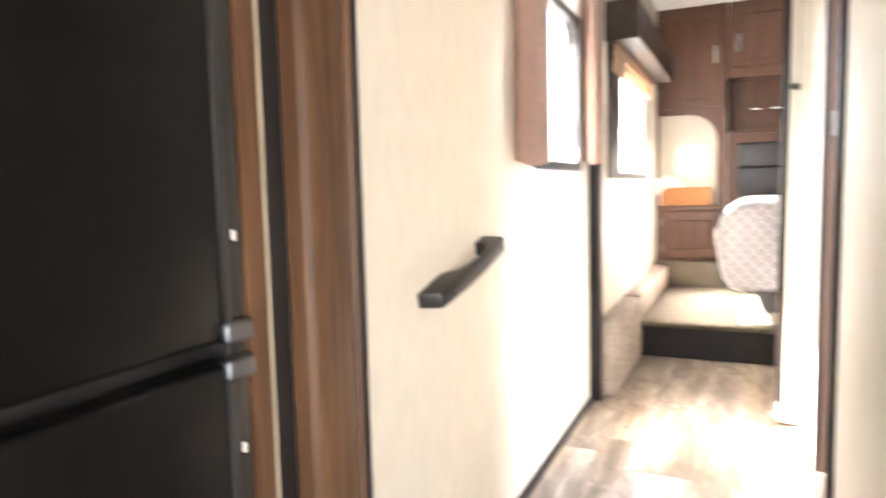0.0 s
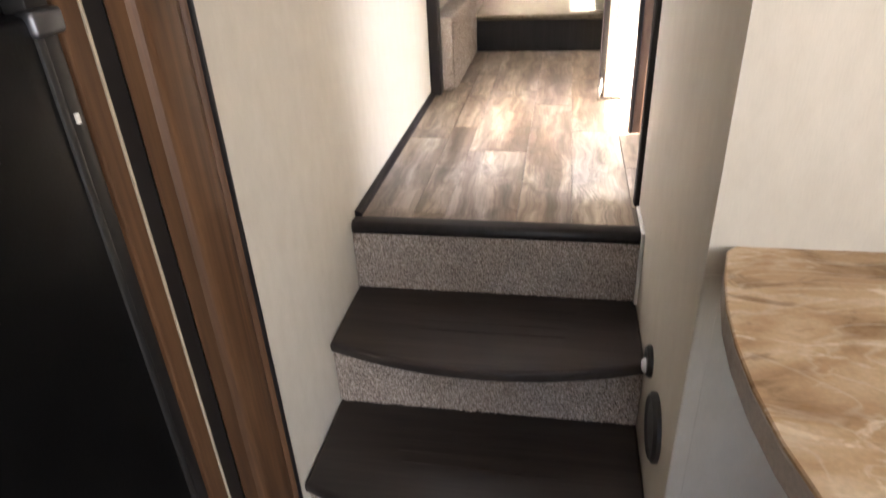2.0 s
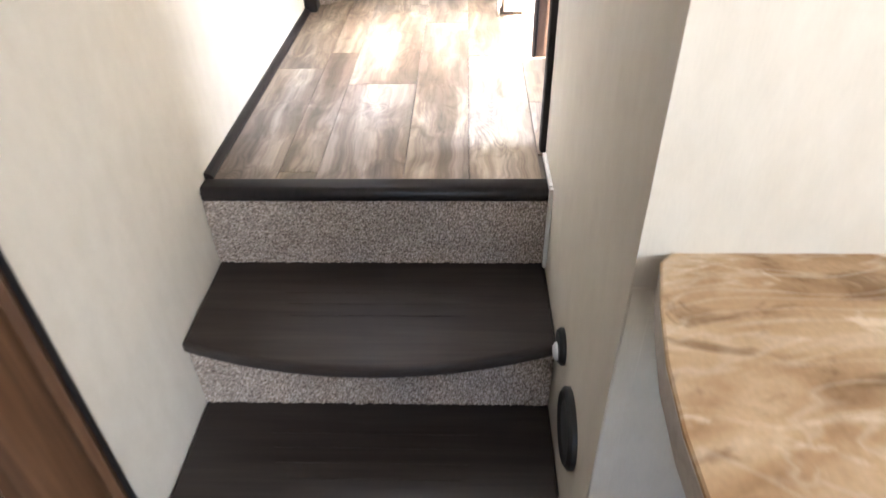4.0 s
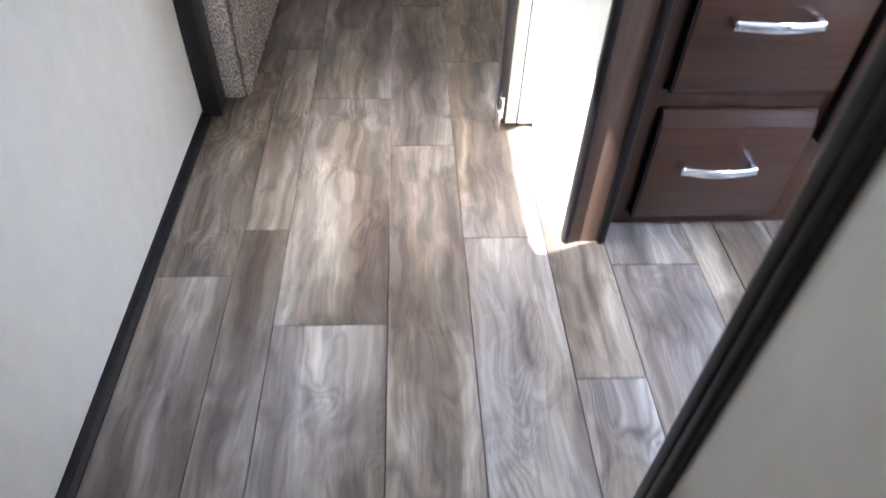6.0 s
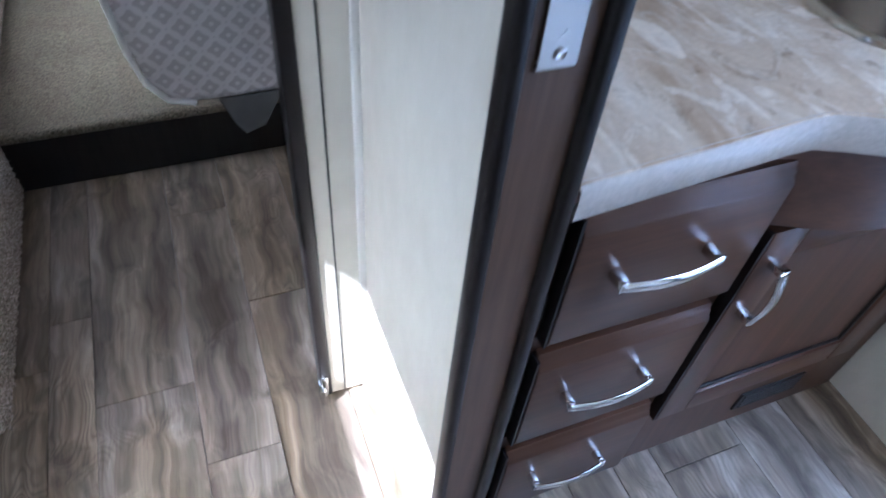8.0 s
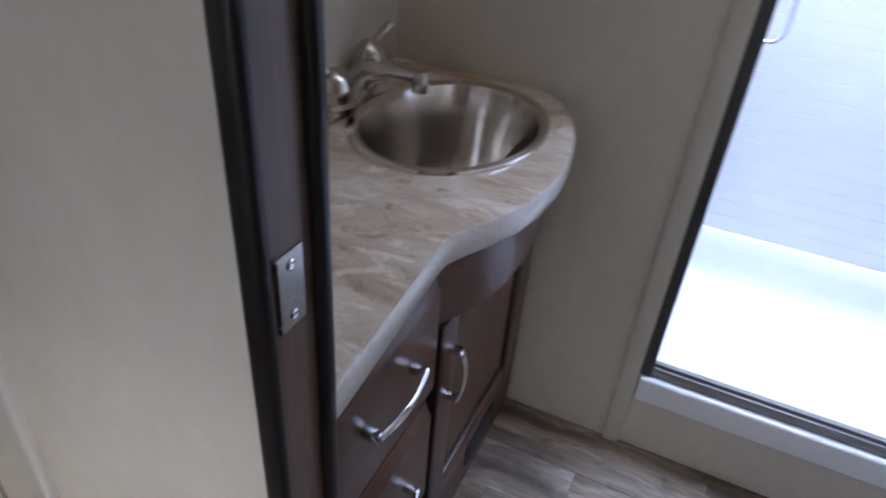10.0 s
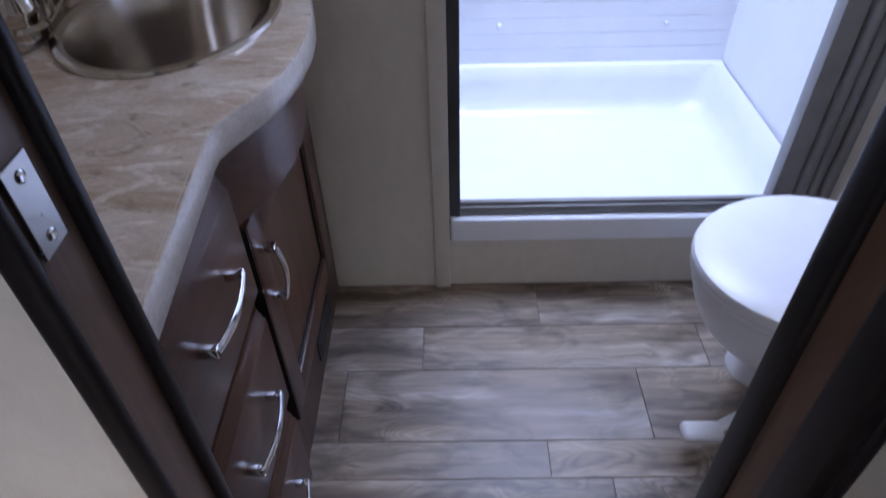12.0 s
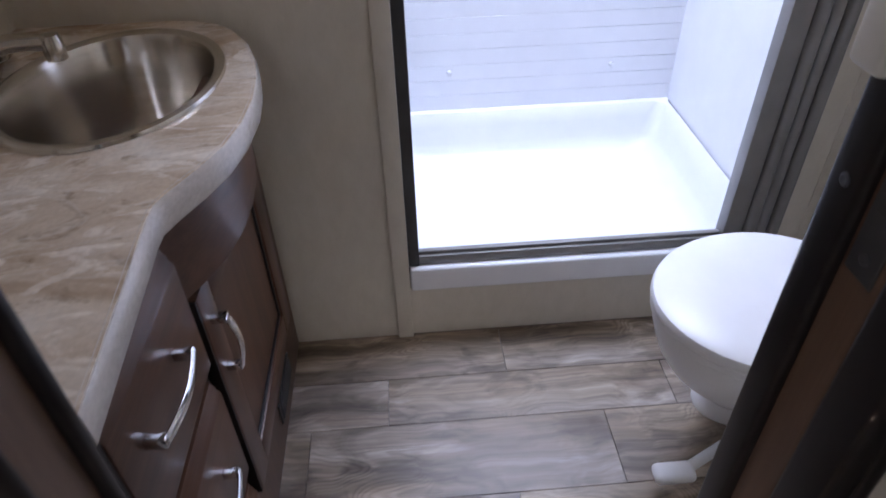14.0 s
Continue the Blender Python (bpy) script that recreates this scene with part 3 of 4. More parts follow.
part("pull", box(0.800, 0.830, YD0 + 0.008, YD0 + 0.020, 1.10, 1.165, bevel=0.005, seg=3), WHITE, post, "white plastic door pull", True)

# bedroom sliding door, pushed back into its pocket
slider = tagged(thing("door_2", "cream sliding bedroom door pushed into its pocket", "sliding door"), kind="structure")
part("panel", box(0.672, 0.790, 1.050, 1.082, 0.012, 1.88), DOORSKIN, slider)
part("edge_strip", box(0.650, 0.672, 1.046, 1.086, 0.010, 1.88, bevel=0.005, seg=3), ESPRESSO, slider, "dark edge strip", True)
part("groove_bead", box(0.696, 0.6985, 1.0485, 1.0502, 0.012, 1.88), GREYPLASTIC, slider)
part("corner_bead", box(0.734, 0.746, 1.040, 1.050, 0.0, 1.88, bevel=0.003), WHITE, slider, "white corner bead", True)
part("finger_pull", lathe([(0.012, 0), (0.012, 0.006), (0.009, 0.012), (0.004, 0.014)], (0, 0), n=20), BLACKPLASTIC, slider, "", True).matrix_local = pose(0.688, 1.05, 1.15, 90)
part("floor_guide", boxes((0.646, 0.658, 1.030, 1.062, 0.0, 0.055), (0.652, 0.664, 1.036, 1.05, 0.03, 0.085), bevel=0.004), CHROME, slider, "chrome floor guide", True)

# ---- windows and curtains ----
def window(name, hole, label, bars):
    y0, y1, z0, z1 = hole
    w = tagged(thing(name, label, "window"), kind="structure")
    f = 0.022
    inner = rounded(y0 + f, y1 - f, z0 + f, z1 - f, 0.065)
    outer = [(y1 if k in (0, 3) else y0, z1 if k in (0, 1) else z0) for k in range(4) for i in range(9)]
    bm = bmesh.new()
    rings = [[bm.verts.new((x, y, z)) for y, z in line] for x, line in ((-0.04, outer), (0.008, outer), (0.010, [(y + (0.004 if y < (y0 + y1) / 2 else -0.004), z + (0.004 if z < (z0 + z1) / 2 else -0.004)) for y, z in outer]), (0.010, inner), (0.004, rounded(y0 + f + 0.005, y1 - f - 0.005, z0 + f + 0.005, z1 - f - 0.005, 0.06)), (-0.04, inner))]
    for p, q in zip(rings, rings[1:] + rings[:1]):
        for i in range(36):
            bm.faces.new((p[i], p[(i + 1) % 36], q[(i + 1) % 36], q[i]))
    bmesh.ops.remove_doubles(bm, verts=bm.verts, dist=0.0001)
    bmesh.ops.dissolve_degenerate(bm, edges=bm.edges, dist=0.0001)
    bmesh.ops.recalc_face_normals(bm, faces=bm.faces)
    part("window_frame", bm, BLACKPLASTIC, w)
    for y in bars:
        part("mullion", box(-0.03, 0.004, y - 0.012, y + 0.012, z0 + f, z1 - f), BLACKPLASTIC, w)
    if name == "window_2":
        # extra-wide stile, added to block sun from the foot of the bed
        part("window_frame", box(-0.04, 0.008, y0 + f, y0 + 0.30, z0 + f, z1 - f, bevel=0.003), BLACKPLASTIC, w)
    g = part("pane", box(-0.026, -0.022, y0 + f, y1 - f, z0 + f, z1 - f), GLASS, w)
    g.visible_shadow = False
    return w


window("window_1", WIN_H, "black-framed passage window in daylight", [])
window("window_2", WIN_B, "black-framed bedroom window in daylight", [])


def folds(y0, y1, z0, z1, x=0.038, depth=0.050, waves=4):
    bm = bmesh.new()
    n = waves * 8
    rows = []
    for z, k in ((z1, 0.6), ((z0 + z1) / 2, 0.9), (z0 + 0.02, 1.0), (z0, 1.0)):
        rows.append([bm.verts.new((x + depth * k * math.sin(2 * math.pi * waves * i / n + 0.4 * math.sin(i)) * 0.5, y0 + (y1 - y0) * i / n, z - 0.006 * math.sin(i * 0.9))) for i in range(n + 1)])
    for p, q in zip(rows, rows[1:]):
        for i in range(n):
            bm.faces.new((p[i], p[i + 1], q[i + 1], q[i]))
    bmesh.ops.solidify(bm, geom=bm.faces[:], thickness=0.004)
    return bm


solid("curtain", folds(0.14, 0.368, 0.905, 1.72), CURTAIN, "brown gathered curtain beside the passage window", "curtain", "passage window curtains", True)
solid("curtain", folds(0.915, 1.085, 0.925, 1.72, waves=3), CURTAIN, "brown gathered curtain beside the passage window", "curtain", "passage window curtains", True)
solid("valance_box", box(0.001, 0.12, 0.10, 1.088, 1.66, 1.86, bevel=0.006), VALANCE, "dark wooden valance over the passage window", "valance")
solid("valance_box", boxes((0.001, 0.14, 1.40, 2.75, 1.44, 1.60), bevel=0.006), VALANCE, "dark wooden valance over the bedroom window", "valance")
shade = thing("roman_shade", "tan pleated shade drawn up over the window", "window shade")
for k in range(3):
    part("pleat", box(0.012 + 0.004 * k, 0.030 + 0.006 * k, 1.48, 2.64, 1.33 + 0.04 * k, 1.375 + 0.04 * k, bevel=0.006), SHADE, shade, smooth=True)

# ---- grab handle ----
handle = thing("grab_handle", "black moulded grab handle fixed to the wall", "handle")
ha, hb = Vector((0.0, -0.360, 0.640)), Vector((0.0, -0.026, 0.722))
HL = (hb - ha).length
arch_in = [(HL - 0.058 - (HL - 0.190) * k / 12, 0.026 + 0.014 * math.sin(math.pi * k / 12) ** 0.6) for k in range(13)]
hp = [(0.0, 0.0), (0.006, 0.040), (0.014, 0.047), (HL * 0.3, 0.056), (HL * 0.6, 0.058), (HL - 0.020, 0.057), (HL - 0.004, 0.050), (HL, 0.0), (HL - 0.052, 0.0), *arch_in, (0.105, 0.0)]
grip = part("grip", prism(hp, -0.015, 0.015, "z", 0.003, 2), BLACKPLASTIC, handle, smooth=True)
hd = (hb - ha).normalized()
grip.matrix_local = Matrix.Translation(ha) @ Matrix((hd, (1, 0, 0), hd.cross(Vector((1, 0, 0))))).transposed().to_4x4()
for u in (0.045, HL - 0.035):
    part("screw_cap", lathe([(0.006, 0), (0.006, 0.002), (0.003, 0.003)], (0, 0), n=14), GREYPLASTIC, grip).matrix_local = pose(u, 0.057, 0, -90)

# ---- fridge and slide-out fascia ----
fascia = thing("slideout_fascia", "brown fluted wooden fascia of the slide-out", "trim board")
prof = [(-0.716, -0.01), (-0.716, 0.016), (-0.712, 0.021), (-0.708, 0.016), (-0.704, 0.021), (-0.700, 0.016), (-0.696, 0.020), (-0.685, 0.022), (-0.655, 0.024), (-0.625, 0.022),
        (-0.608, 0.019), (-0.604, 0.015), (-0.600, 0.021), (-0.595, 0.015), (-0.590, 0.020), (-0.584, 0.014), (-0.575, 0.011), (-0.566, 0.004), (-0.566, -0.01)]
part("board", prism([(x, y) for y, x in prof], FLOOR, CEIL, "z"), CHERRY, fascia, smooth=True)
part("edge_seal", box(-0.01, 0.012, -0.566, -0.558, FLOOR, CEIL, bevel=0.003), BLACKPLASTIC, fascia, "dark rubber seal", True)
part("recess_seal", box(-0.05, -0.012, -0.770, -0.716, FLOOR, CEIL), BLACKPLASTIC, fascia, "dark recessed seal")
part("stile", box(-0.05, 0.004, -0.812, -0.776, FLOOR, CEIL, bevel=0.003), CHERRY, fascia)
part("cream_bead", box(-0.05, 0.005, -0.776, -0.7725, FLOOR, CEIL), BEAD, fascia, "thin cream bead")

fridge = thing("refrigerator", "black refrigerator with two doors and chrome hinges", "refrigerator")
part("cabinet", box(-0.70, -0.03, -1.50, -0.815, FLOOR + 0.02, 1.30), BLACKPLASTIC, fridge)
part("frame", box(-0.03, 0.000, -0.846, -0.814, FLOOR + 0.02, 1.30, bevel=0.004), BLACKPLASTIC, fridge, "black plastic frame", True)
for z0, z1 in ((FLOOR + 0.06, 0.654), (0.678, 1.28)):
    d = part("door", box(-0.03, 0.010, -1.48, -0.850, z0, z1, bevel=0.008, seg=3), BLACKGLOSS, fridge, smooth=True)
    part("door_edge", box(-0.03, 0.014, -0.862, -0.850, z0, z1, bevel=0.004), BLACKPLASTIC, d, "black door edge", True)
    zc = 0.645 if z0 < 0.6 else 0.688
    part("hinge", box(-0.004, 0.018, -0.864, -0.819, zc - 0.013, zc + 0.013, bevel=0.006, seg=3), HINGE, d, "dull grey hinge leaf", True)
    part("screw_cap", box(0.0, 0.004, -0.832, -0.827, zc + (0.104 if z0 > 0.6 else -0.108), zc + (0.116 if z0 > 0.6 else -0.096), bevel=0.001), WHITE, d)
solid("pantry_front", box(-0.70, -0.01, -2.6, -1.52, FLOOR, CEIL), CABINET_UP, "brown wooden pantry front beside the refrigerator", "cabinet")

# ---- kitchen counter by the steps ----
counter = thing("kitchen_counter", "golden-brown stone-look counter with a rounded end", "counter")
out = [(0.800, -0.602), (0.760, -0.606), (0.742, -0.625), (0.727, -0.69), (0.716, -0.76), (0.712, -0.83), (0.714, -0.90), (0.722, -0.97), (0.738, -1.04), (0.765, -1.12), (0.81, -1.20), (0.88, -1.28), (0.98, -1.34), (1.10, -1.37), (1.9, -1.37), (1.9, -0.602)]
part("worktop", prism(out, 0.292, 0.300, "z", 0.002, 1), KITCHEN, counter)
part("edge_band", prism([(x + 0.0 if x > 1.5 else x + 0.001, y) for x, y in out], 0.256, 0.292, "z", 0.003, 2), STONE_EDGE, counter, "grey stone-look edge")
part("base", box(0.95, 1.88, -1.30, -0.602, FLOOR, 0.256), CABINET_UP, counter, "brown cabinet base")
vent = thing("wall_vent", "black slatted vent low on the wall", "vent")
part("frame", boxes((0.775, 0.945, -0.622, -0.612, -0.232, -0.215), (0.775, 0.945, -0.622, -0.612, -0.345, -0.328), (0.775, 0.79, -0.622, -0.612, -0.328, -0.232), (0.93, 0.945, -0.622, -0.612, -0.328, -0.232), bevel=0.002), BLACKPLASTIC, vent)
part("backing", box(0.776, 0.944, -0.6135, -0.6121, -0.344, -0.216), BLACKPLASTIC, vent)
for k in range(6):
    part("slat", box(0.79, 0.93, -0.620, -0.6136, -0.322 + 0.0155 * k, -0.313 + 0.0155 * k), GREYPLASTIC, vent)
for z0, z1, x0 in ((0.962, 1.045, 0.824), (0.836, 0.925, 0.834)):
    sw = thing("switch_panel", "black wall switch plate on the cream wall", "switch", group="wall switches")
    part("plate", box(x0, x0 + 0.115, -0.621, -0.612, z0, z1, bevel=0.004), BLACKPLASTIC, sw, smooth=True)
    for k in range(2):
        part("rocker", box(x0 + 0.018 + 0.042 * k, x0 + 0.052 + 0.042 * k, -0.626, -0.620, z0 + 0.016, z1 - 0.016, bevel=0.003), GREYPLASTIC, sw, smooth=True)

# stair lights
lamp1 = thing("step_light", "small black courtesy light with a pale lens", "step light")
part("bezel", lathe([(0.034, 0), (0.034, 0.006), (0.029, 0.011), (0.019, 0.012)], (0, 0), n=32), BLACKPLASTIC, lamp1, smooth=True).matrix_local = pose(XR, -0.325, -0.135, 0, -90)
part("lens", lathe([(0.017, 0), (0.016, 0.004), (0.010, 0.008)], (0, 0), n=24), PORCELAIN, lamp1, "pale lens", True).matrix_local = pose(XR - 0.011, -0.330, -0.142, 0, -90)
lamp2 = thing("wall_grommet", "round black cover on the stair wall", "wall cover")
part("rim", lathe([(0.068, 0), (0.068, 0.008), (0.060, 0.014), (0.052, 0.010)], (0, 0), n=40), BLACKPLASTIC, lamp2, smooth=True).matrix_local = pose(XR, -0.462, -0.185, 0, -90)
part("disc", lathe([(0.054, 0), (0.054, 0.006), (0.030, 0.009)], (0, 0), n=32), GREYPLASTIC, lamp2, smooth=True).matrix_local = pose(XR - 0.003, -0.462, -0.185, 0, -90)

# ---- bedroom ----
YS = 1.87
structure("floor_bedroom", box(0.0, XO, YS, 3.9, 0.0, 0.165), CARPET_BED, "olive-beige carpeted bed platform")
structure("trim_3", box(0.085, XO, YS - 0.012, YS, 0.0, 0.150), ESPRESSO, "espresso face of the platform step")
structure("trim_4", box(0.085, XO, YS - 0.022, YS + 0.01, 0.146, 0.172, bevel=0.010, seg=3), CARPET_BED, "carpet rolled over the step edge", True)
structure("floor_ledge", boxes((0.0, 0.085, 1.16, YS, 0.0, 0.29), (0.0, 0.085, YS, 3.2, 0.165, 0.30), bevel=0.016), CARPET, "carpeted ledge along the bedroom wall", True)
ledge_pile = new("carpet_pile", pile(1.165, YS - 0.005, 0.002, 0.272, lambda u, v, h: (0.0855 + h, u, v), 0.005, 0.007))
tagged(ledge_pile, "shaggy brown fleck carpet on the ledge face", "carpet", kind="structure")
structure("floor_bedside", boxes((0.82, XO, 1.165, YS - 0.012, -0.03, 0.0)), JOINT, "grey-brown floor behind the partition")

unit = thing("bedside_cabinet", "brown glazed wooden bedside cabinet under an arched niche", "cabinet")
YC = 3.20
part("plinth", box(0.0, 0.42, YC - 0.09, YC + 0.3, 0.166, 0.325), CARPET_BED, unit, "carpeted plinth")
part("body", boxes((0.0, 0.42, YC, YC + 0.3, 0.325, 0.665)), CABINET_UP, unit)
part("top", box(0.0, 0.425, YC - 0.02, YC + 0.3, 0.665, 0.690, bevel=0.004), CABINET, unit)


def raised_door(parent, x0, x1, z0, z1, y, hinge=1, rail=0.055):
    d = part("door", box(x0, x1, y - 0.018, y, z0, z1, bevel=0.004), CABINET_UP, parent)
    part("panel", box(x0 + rail, x1 - rail, y - 0.022, y - 0.016, z0 + rail, z1 - rail, bevel=0.008), CABINET_UP, d)
    hx = x1 - 0.028 if hinge > 0 else x0 + 0.028
    return d, hx


def bow_pull(parent, p, q, out, rise=0.030, r=0.0058):
    """Arched bar pull between two feet p and q, standing off along out."""
    p, q, out = Vector(p), Vector(q), Vector(out)
    pts = [p + out * rise * 0.86 - (q - p) * 0.02]
    for i in range(13):
        u = i / 12
        pts.append(p.lerp(q, u) + out * (rise * (0.86 + 0.30 * math.sin(math.pi * u))))
    pts.append(q + out * rise * 0.86 + (q - p) * 0.02)
    rr = [r * 1.15] + [r * (1.1 + 0.15 * math.sin(math.pi * i / 12)) for i in range(13)] + [r * 1.15]
    bm = tube(pts, rr, 12, 0.42, out)
    along = (q - p).normalized()
    side = along.cross(out)
    h = along * r * 0.85 + side * r * 1.05
    h = Vector((abs(h.x), abs(h.y), abs(h.z)))
    for c in (p, q):
        a, b = c - h, c + h + out * rise * 0.90
        add_box(bm, *[v for k in range(3) for v in sorted((a[k], b[k]))], bevel=0.0012)
    return part("handle", bm, CHROME, parent, "chrome arched pull", True)


d, hx = raised_door(unit, 0.035, 0.40, 0.345, 0.650, YC)
bow_pull(d, (0.375, YC - 0.018, 0.44), (0.375, YC - 0.018, 0.54), (0, -1, 0), 0.022)
part("hinge", box(0.034, 0.044, YC - 0.022, YC - 0.012, 0.38, 0.43, bevel=0.002), NICKEL, d)
part("hinge", box(0.034, 0.044, YC - 0.022, YC - 0.012, 0.56, 0.61, bevel=0.002), NICKEL, d)
arch = [(0.0, 1.30), (0.0, 0.69), (0.02, 0.69), (0.02, 1.285)]
arch += [(0.20, 1.285)] + [(0.20 + 0.175 * math.sin(u), 1.11 + 0.175 * math.cos(u)) for u in [i * math.pi / 24 for i in range(1, 13)]] + [(0.375, 0.69), (0.43, 0.69), (0.43, 1.30)]
part("niche_face", prism([(p, q) for p, q in arch], YC, YC + 0.02, "y"), CABINET_UP, unit, "wooden arch round the niche")
part("niche_back", box(0.0, 0.43, YC + 0.12, YC + 0.14, 0.69, 1.30), WALL, unit, "cream back of the niche")
niche = thing("niche_lamp", "lit square reading light in the niche", "lamp")
part("shade", box(0.165, 0.285, YC + 0.095, YC + 0.12, 0.915, 1.06, bevel=0.006), GLOW, niche, "glowing white shade")
upper = thing("wardrobe_upper", "brown glazed overhead cabinet with raised panels", "cabinet")
part("body", box(0.0, 0.43, YC, YC + 0.3, 1.30, CEIL), CABINET_UP, upper)
d, hx = raised_door(upper, 0.025, 0.405, 1.325, CEIL - 0.03, YC, 1)
bow_pull(d, (0.36, YC - 0.018, 1.60), (0.36, YC - 0.018, 1.70), (0, -1, 0), 0.022)
for z in (1.40, 1.85):
    part("hinge", box(0.022, 0.032, YC - 0.022, YC - 0.01, z, z + 0.06, bevel=0.002), NICKEL, d)
bridge = thing("overbed_cabinet", "brown glazed overbed cabinet with a shelf below", "cabinet")
part("body", box(0.435, 2.1, YC + 0.01, YC + 0.3, 1.50, CEIL), CABINET_UP, bridge)
for k in range(3):
    x0 = 0.455 + 0.52 * k
    d, hx = raised_door(bridge, x0, x0 + 0.49, 1.56, CEIL - 0.03, YC + 0.01, 1)
    bow_pull(d, (x0 + 0.04, YC - 0.008, 1.66), (x0 + 0.04, YC - 0.008, 1.76), (0, -1, 0), 0.022)
part("back", box(0.435, 2.1, YC + 0.20, YC + 0.3, 1.165, 1.50), CABINET_UP, bridge)
part("shelf", box(0.435, 2.1, YC + 0.0, YC + 0.3, 1.145, 1.165, bevel=0.003), CABINET, bridge)
for k in range(2):
    part("downlight", lathe([(0.032, 0), (0.032, 0.006), (0.020, 0.010)], (0, 0), n=24), CHROME, bridge, "chrome downlight ring", True).matrix_local = pose(0.60 + 0.12 * k, YC + 0.197, 1.312, 90) @ Matrix.Diagonal((1, 0.35, 1, 1))
board = thing("headboard", "brown headboard with black padded panel", "headboard")
part("frame", box(0.435, 2.1, YC + 0.02, YC + 0.3, 0.166, 1.145), CABINET_UP, board)
part("pad", box(0.50, 2.0, YC - 0.02, YC + 0.02, 0.93, 1.085, bevel=0.015, seg=3), LEATHER, board, "black padded vinyl", True)
part("pad", box(0.50, 2.0, YC - 0.02, YC + 0.02, 0.72, 0.928, bevel=0.015, seg=3), LEATHER, board, "black padded vinyl", True)

bed = thing("bed", "made bed with a trellis-print bedspread", "bed")
part("base", box(0.655, 1.80, YS + 0.12, YC, 0.166, 0.380), DOORSKIN, bed, "pale bed base")
YF = 1.55
bedprof = [(0.60, 0.380), (0.549, 0.383), (0.50, 0.397), (0.468, 0.44), (0.452, 0.507), (0.440, 0.62), (0.462, 0.696), (0.519, 0.743), (0.604, 0.755), (1.80, 0.755), (1.90, 0.70), (1.93, 0.55), (1.88, 0.40), (1.80, 0.380)]
part("bedspread", prism(bedprof, YF, YC - 0.03, "y", 0.03, 3), QUILT, bed, smooth=True)
part("piping", tube([(x - 0.002, YF + 0.012, z) for x, z in bedprof[1:9]], 0.006, 8), BEDWHITE, bed, "white piped seam", True)
part("cloth_corner", prism([(0.590, 0.388), (0.615, 0.318), (0.632, 0.292), (0.675, 0.306), (0.720, 0.388)], YF + 0.004, YF + 0.010, "y", 0.002, 1), GREYCLOTH, bed, "grey cloth corner hanging down")

bask = thing("basket", "orange-brown card basket on the bedside cabinet", "basket")
part("body", boxes((0.03, 0.34, YC + 0.0, YC + 0.012, 0.691, 0.81), (0.03, 0.34, YC + 0.10, YC + 0.112, 0.691, 0.81), (0.03, 0.042, YC + 0.012, YC + 0.10, 0.691, 0.81), (0.328, 0.34, YC + 0.012, YC + 0.10, 0.691, 0.81), (0.042, 0.328, YC + 0.012, YC + 0.10, 0.691, 0.70), bevel=0.002), BASKET, bask)
leaf = solid("leaflet", box(-0.06, 0.06, -0.003, 0.003, 0, 0.20), PAPER, "printed leaflet leaning in the basket", "leaflet")
leaf.matrix_world = pose(0.10, YC + 0.03, 0.702, 12, -25, 5)
copy_thing(leaf, pose(0.20, YC + 0.055, 0.702, 8, -38, -4))

# ---- bathroom ----
vanity = thing("vanity", "brown glazed bathroom vanity with three drawers and a door", "vanity")
YV = 0.735
part("carcass", boxes((0.82, 1.695, YV + 0.02, YB, 0.0, 0.60), (0.82, 0.84, YV + 0.02, YB, 0.60, 0.80), (1.12, 1.14, YV + 0.02, YB, 0.60, 0.80), (0.84, 1.12, YB - 0.02, YB, 0.60, 0.80)), CABINET_UP, vanity)
part("face_frame", boxes((0.82, 0.862, YV, YV + 0.02, 0.0, 0.80), (1.128, 1.172, YV, YV + 0.02, 0.0, 0.80), (1.64, 1.695, YV, YV + 0.02, 0.0, 0.80), (0.862, 1.128, YV, YV + 0.02, 0.76, 0.80), (0.862, 1.128, YV, YV + 0.02, 0.52, 0.55), (0.862, 1.128, YV, YV + 0.02, 0.258, 0.29), (0.862, 1.128, YV, YV + 0.02, 0.0, 0.03), (1.172, 1.64, YV, YV + 0.02, 0.0, 0.19), (1.172, 1.64, YV, YV + 0.02, 0.64, 0.80)), CABINET_UP, vanity)
for z0, z1, zh in ((0.545, 0.768, 0.672), (0.288, 0.522, 0.418), (0.024, 0.256, 0.155)):
    dr = part("drawer_front", prism([(YV, z0), (YV - 0.010, z0), (YV - 0.016, z0 + 0.006), (YV - 0.020, z0 + 0.014), (YV - 0.020, z1 - 0.030), (YV - 0.019, z1 - 0.024), (YV - 0.0145, z1 - 0.018), (YV - 0.0145, z1 - 0.012), (YV - 0.011, z1 - 0.008), (YV - 0.009, z1), (YV, z1)], 0.871, 1.134, "x", 0.003, 2), CABINET, vanity, smooth=True)
    part("side_edge", box(0.8675, 0.8708, YV - 0.0175, YV, z0 + 0.004, z1 - 0.006), ESPRESSO, dr, "dark drawer edge")
    bow_pull(dr, (0.925, YV - 0.020, zh), (1.048, YV - 0.020, zh), (0, -1, 0), 0.027, 0.0068)
dv = part("door", box(1.160, 1.595, YV - 0.011, YV - 0.001, 0.200, 0.655), CABINET_UP, vanity)
for x0, x1 in ((1.155, 1.215), (1.540, 1.60)):
    part("stile", box(x0, x1, YV - 0.021, YV, 0.195, 0.660, bevel=0.004), CABINET_UP, dv, smooth=True)
for z0, z1 in ((0.195, 0.255), (0.600, 0.660)):
    part("rail", box(1.215, 1.540, YV - 0.0205, YV, z0, z1, bevel=0.004), CABINET, dv, smooth=True)
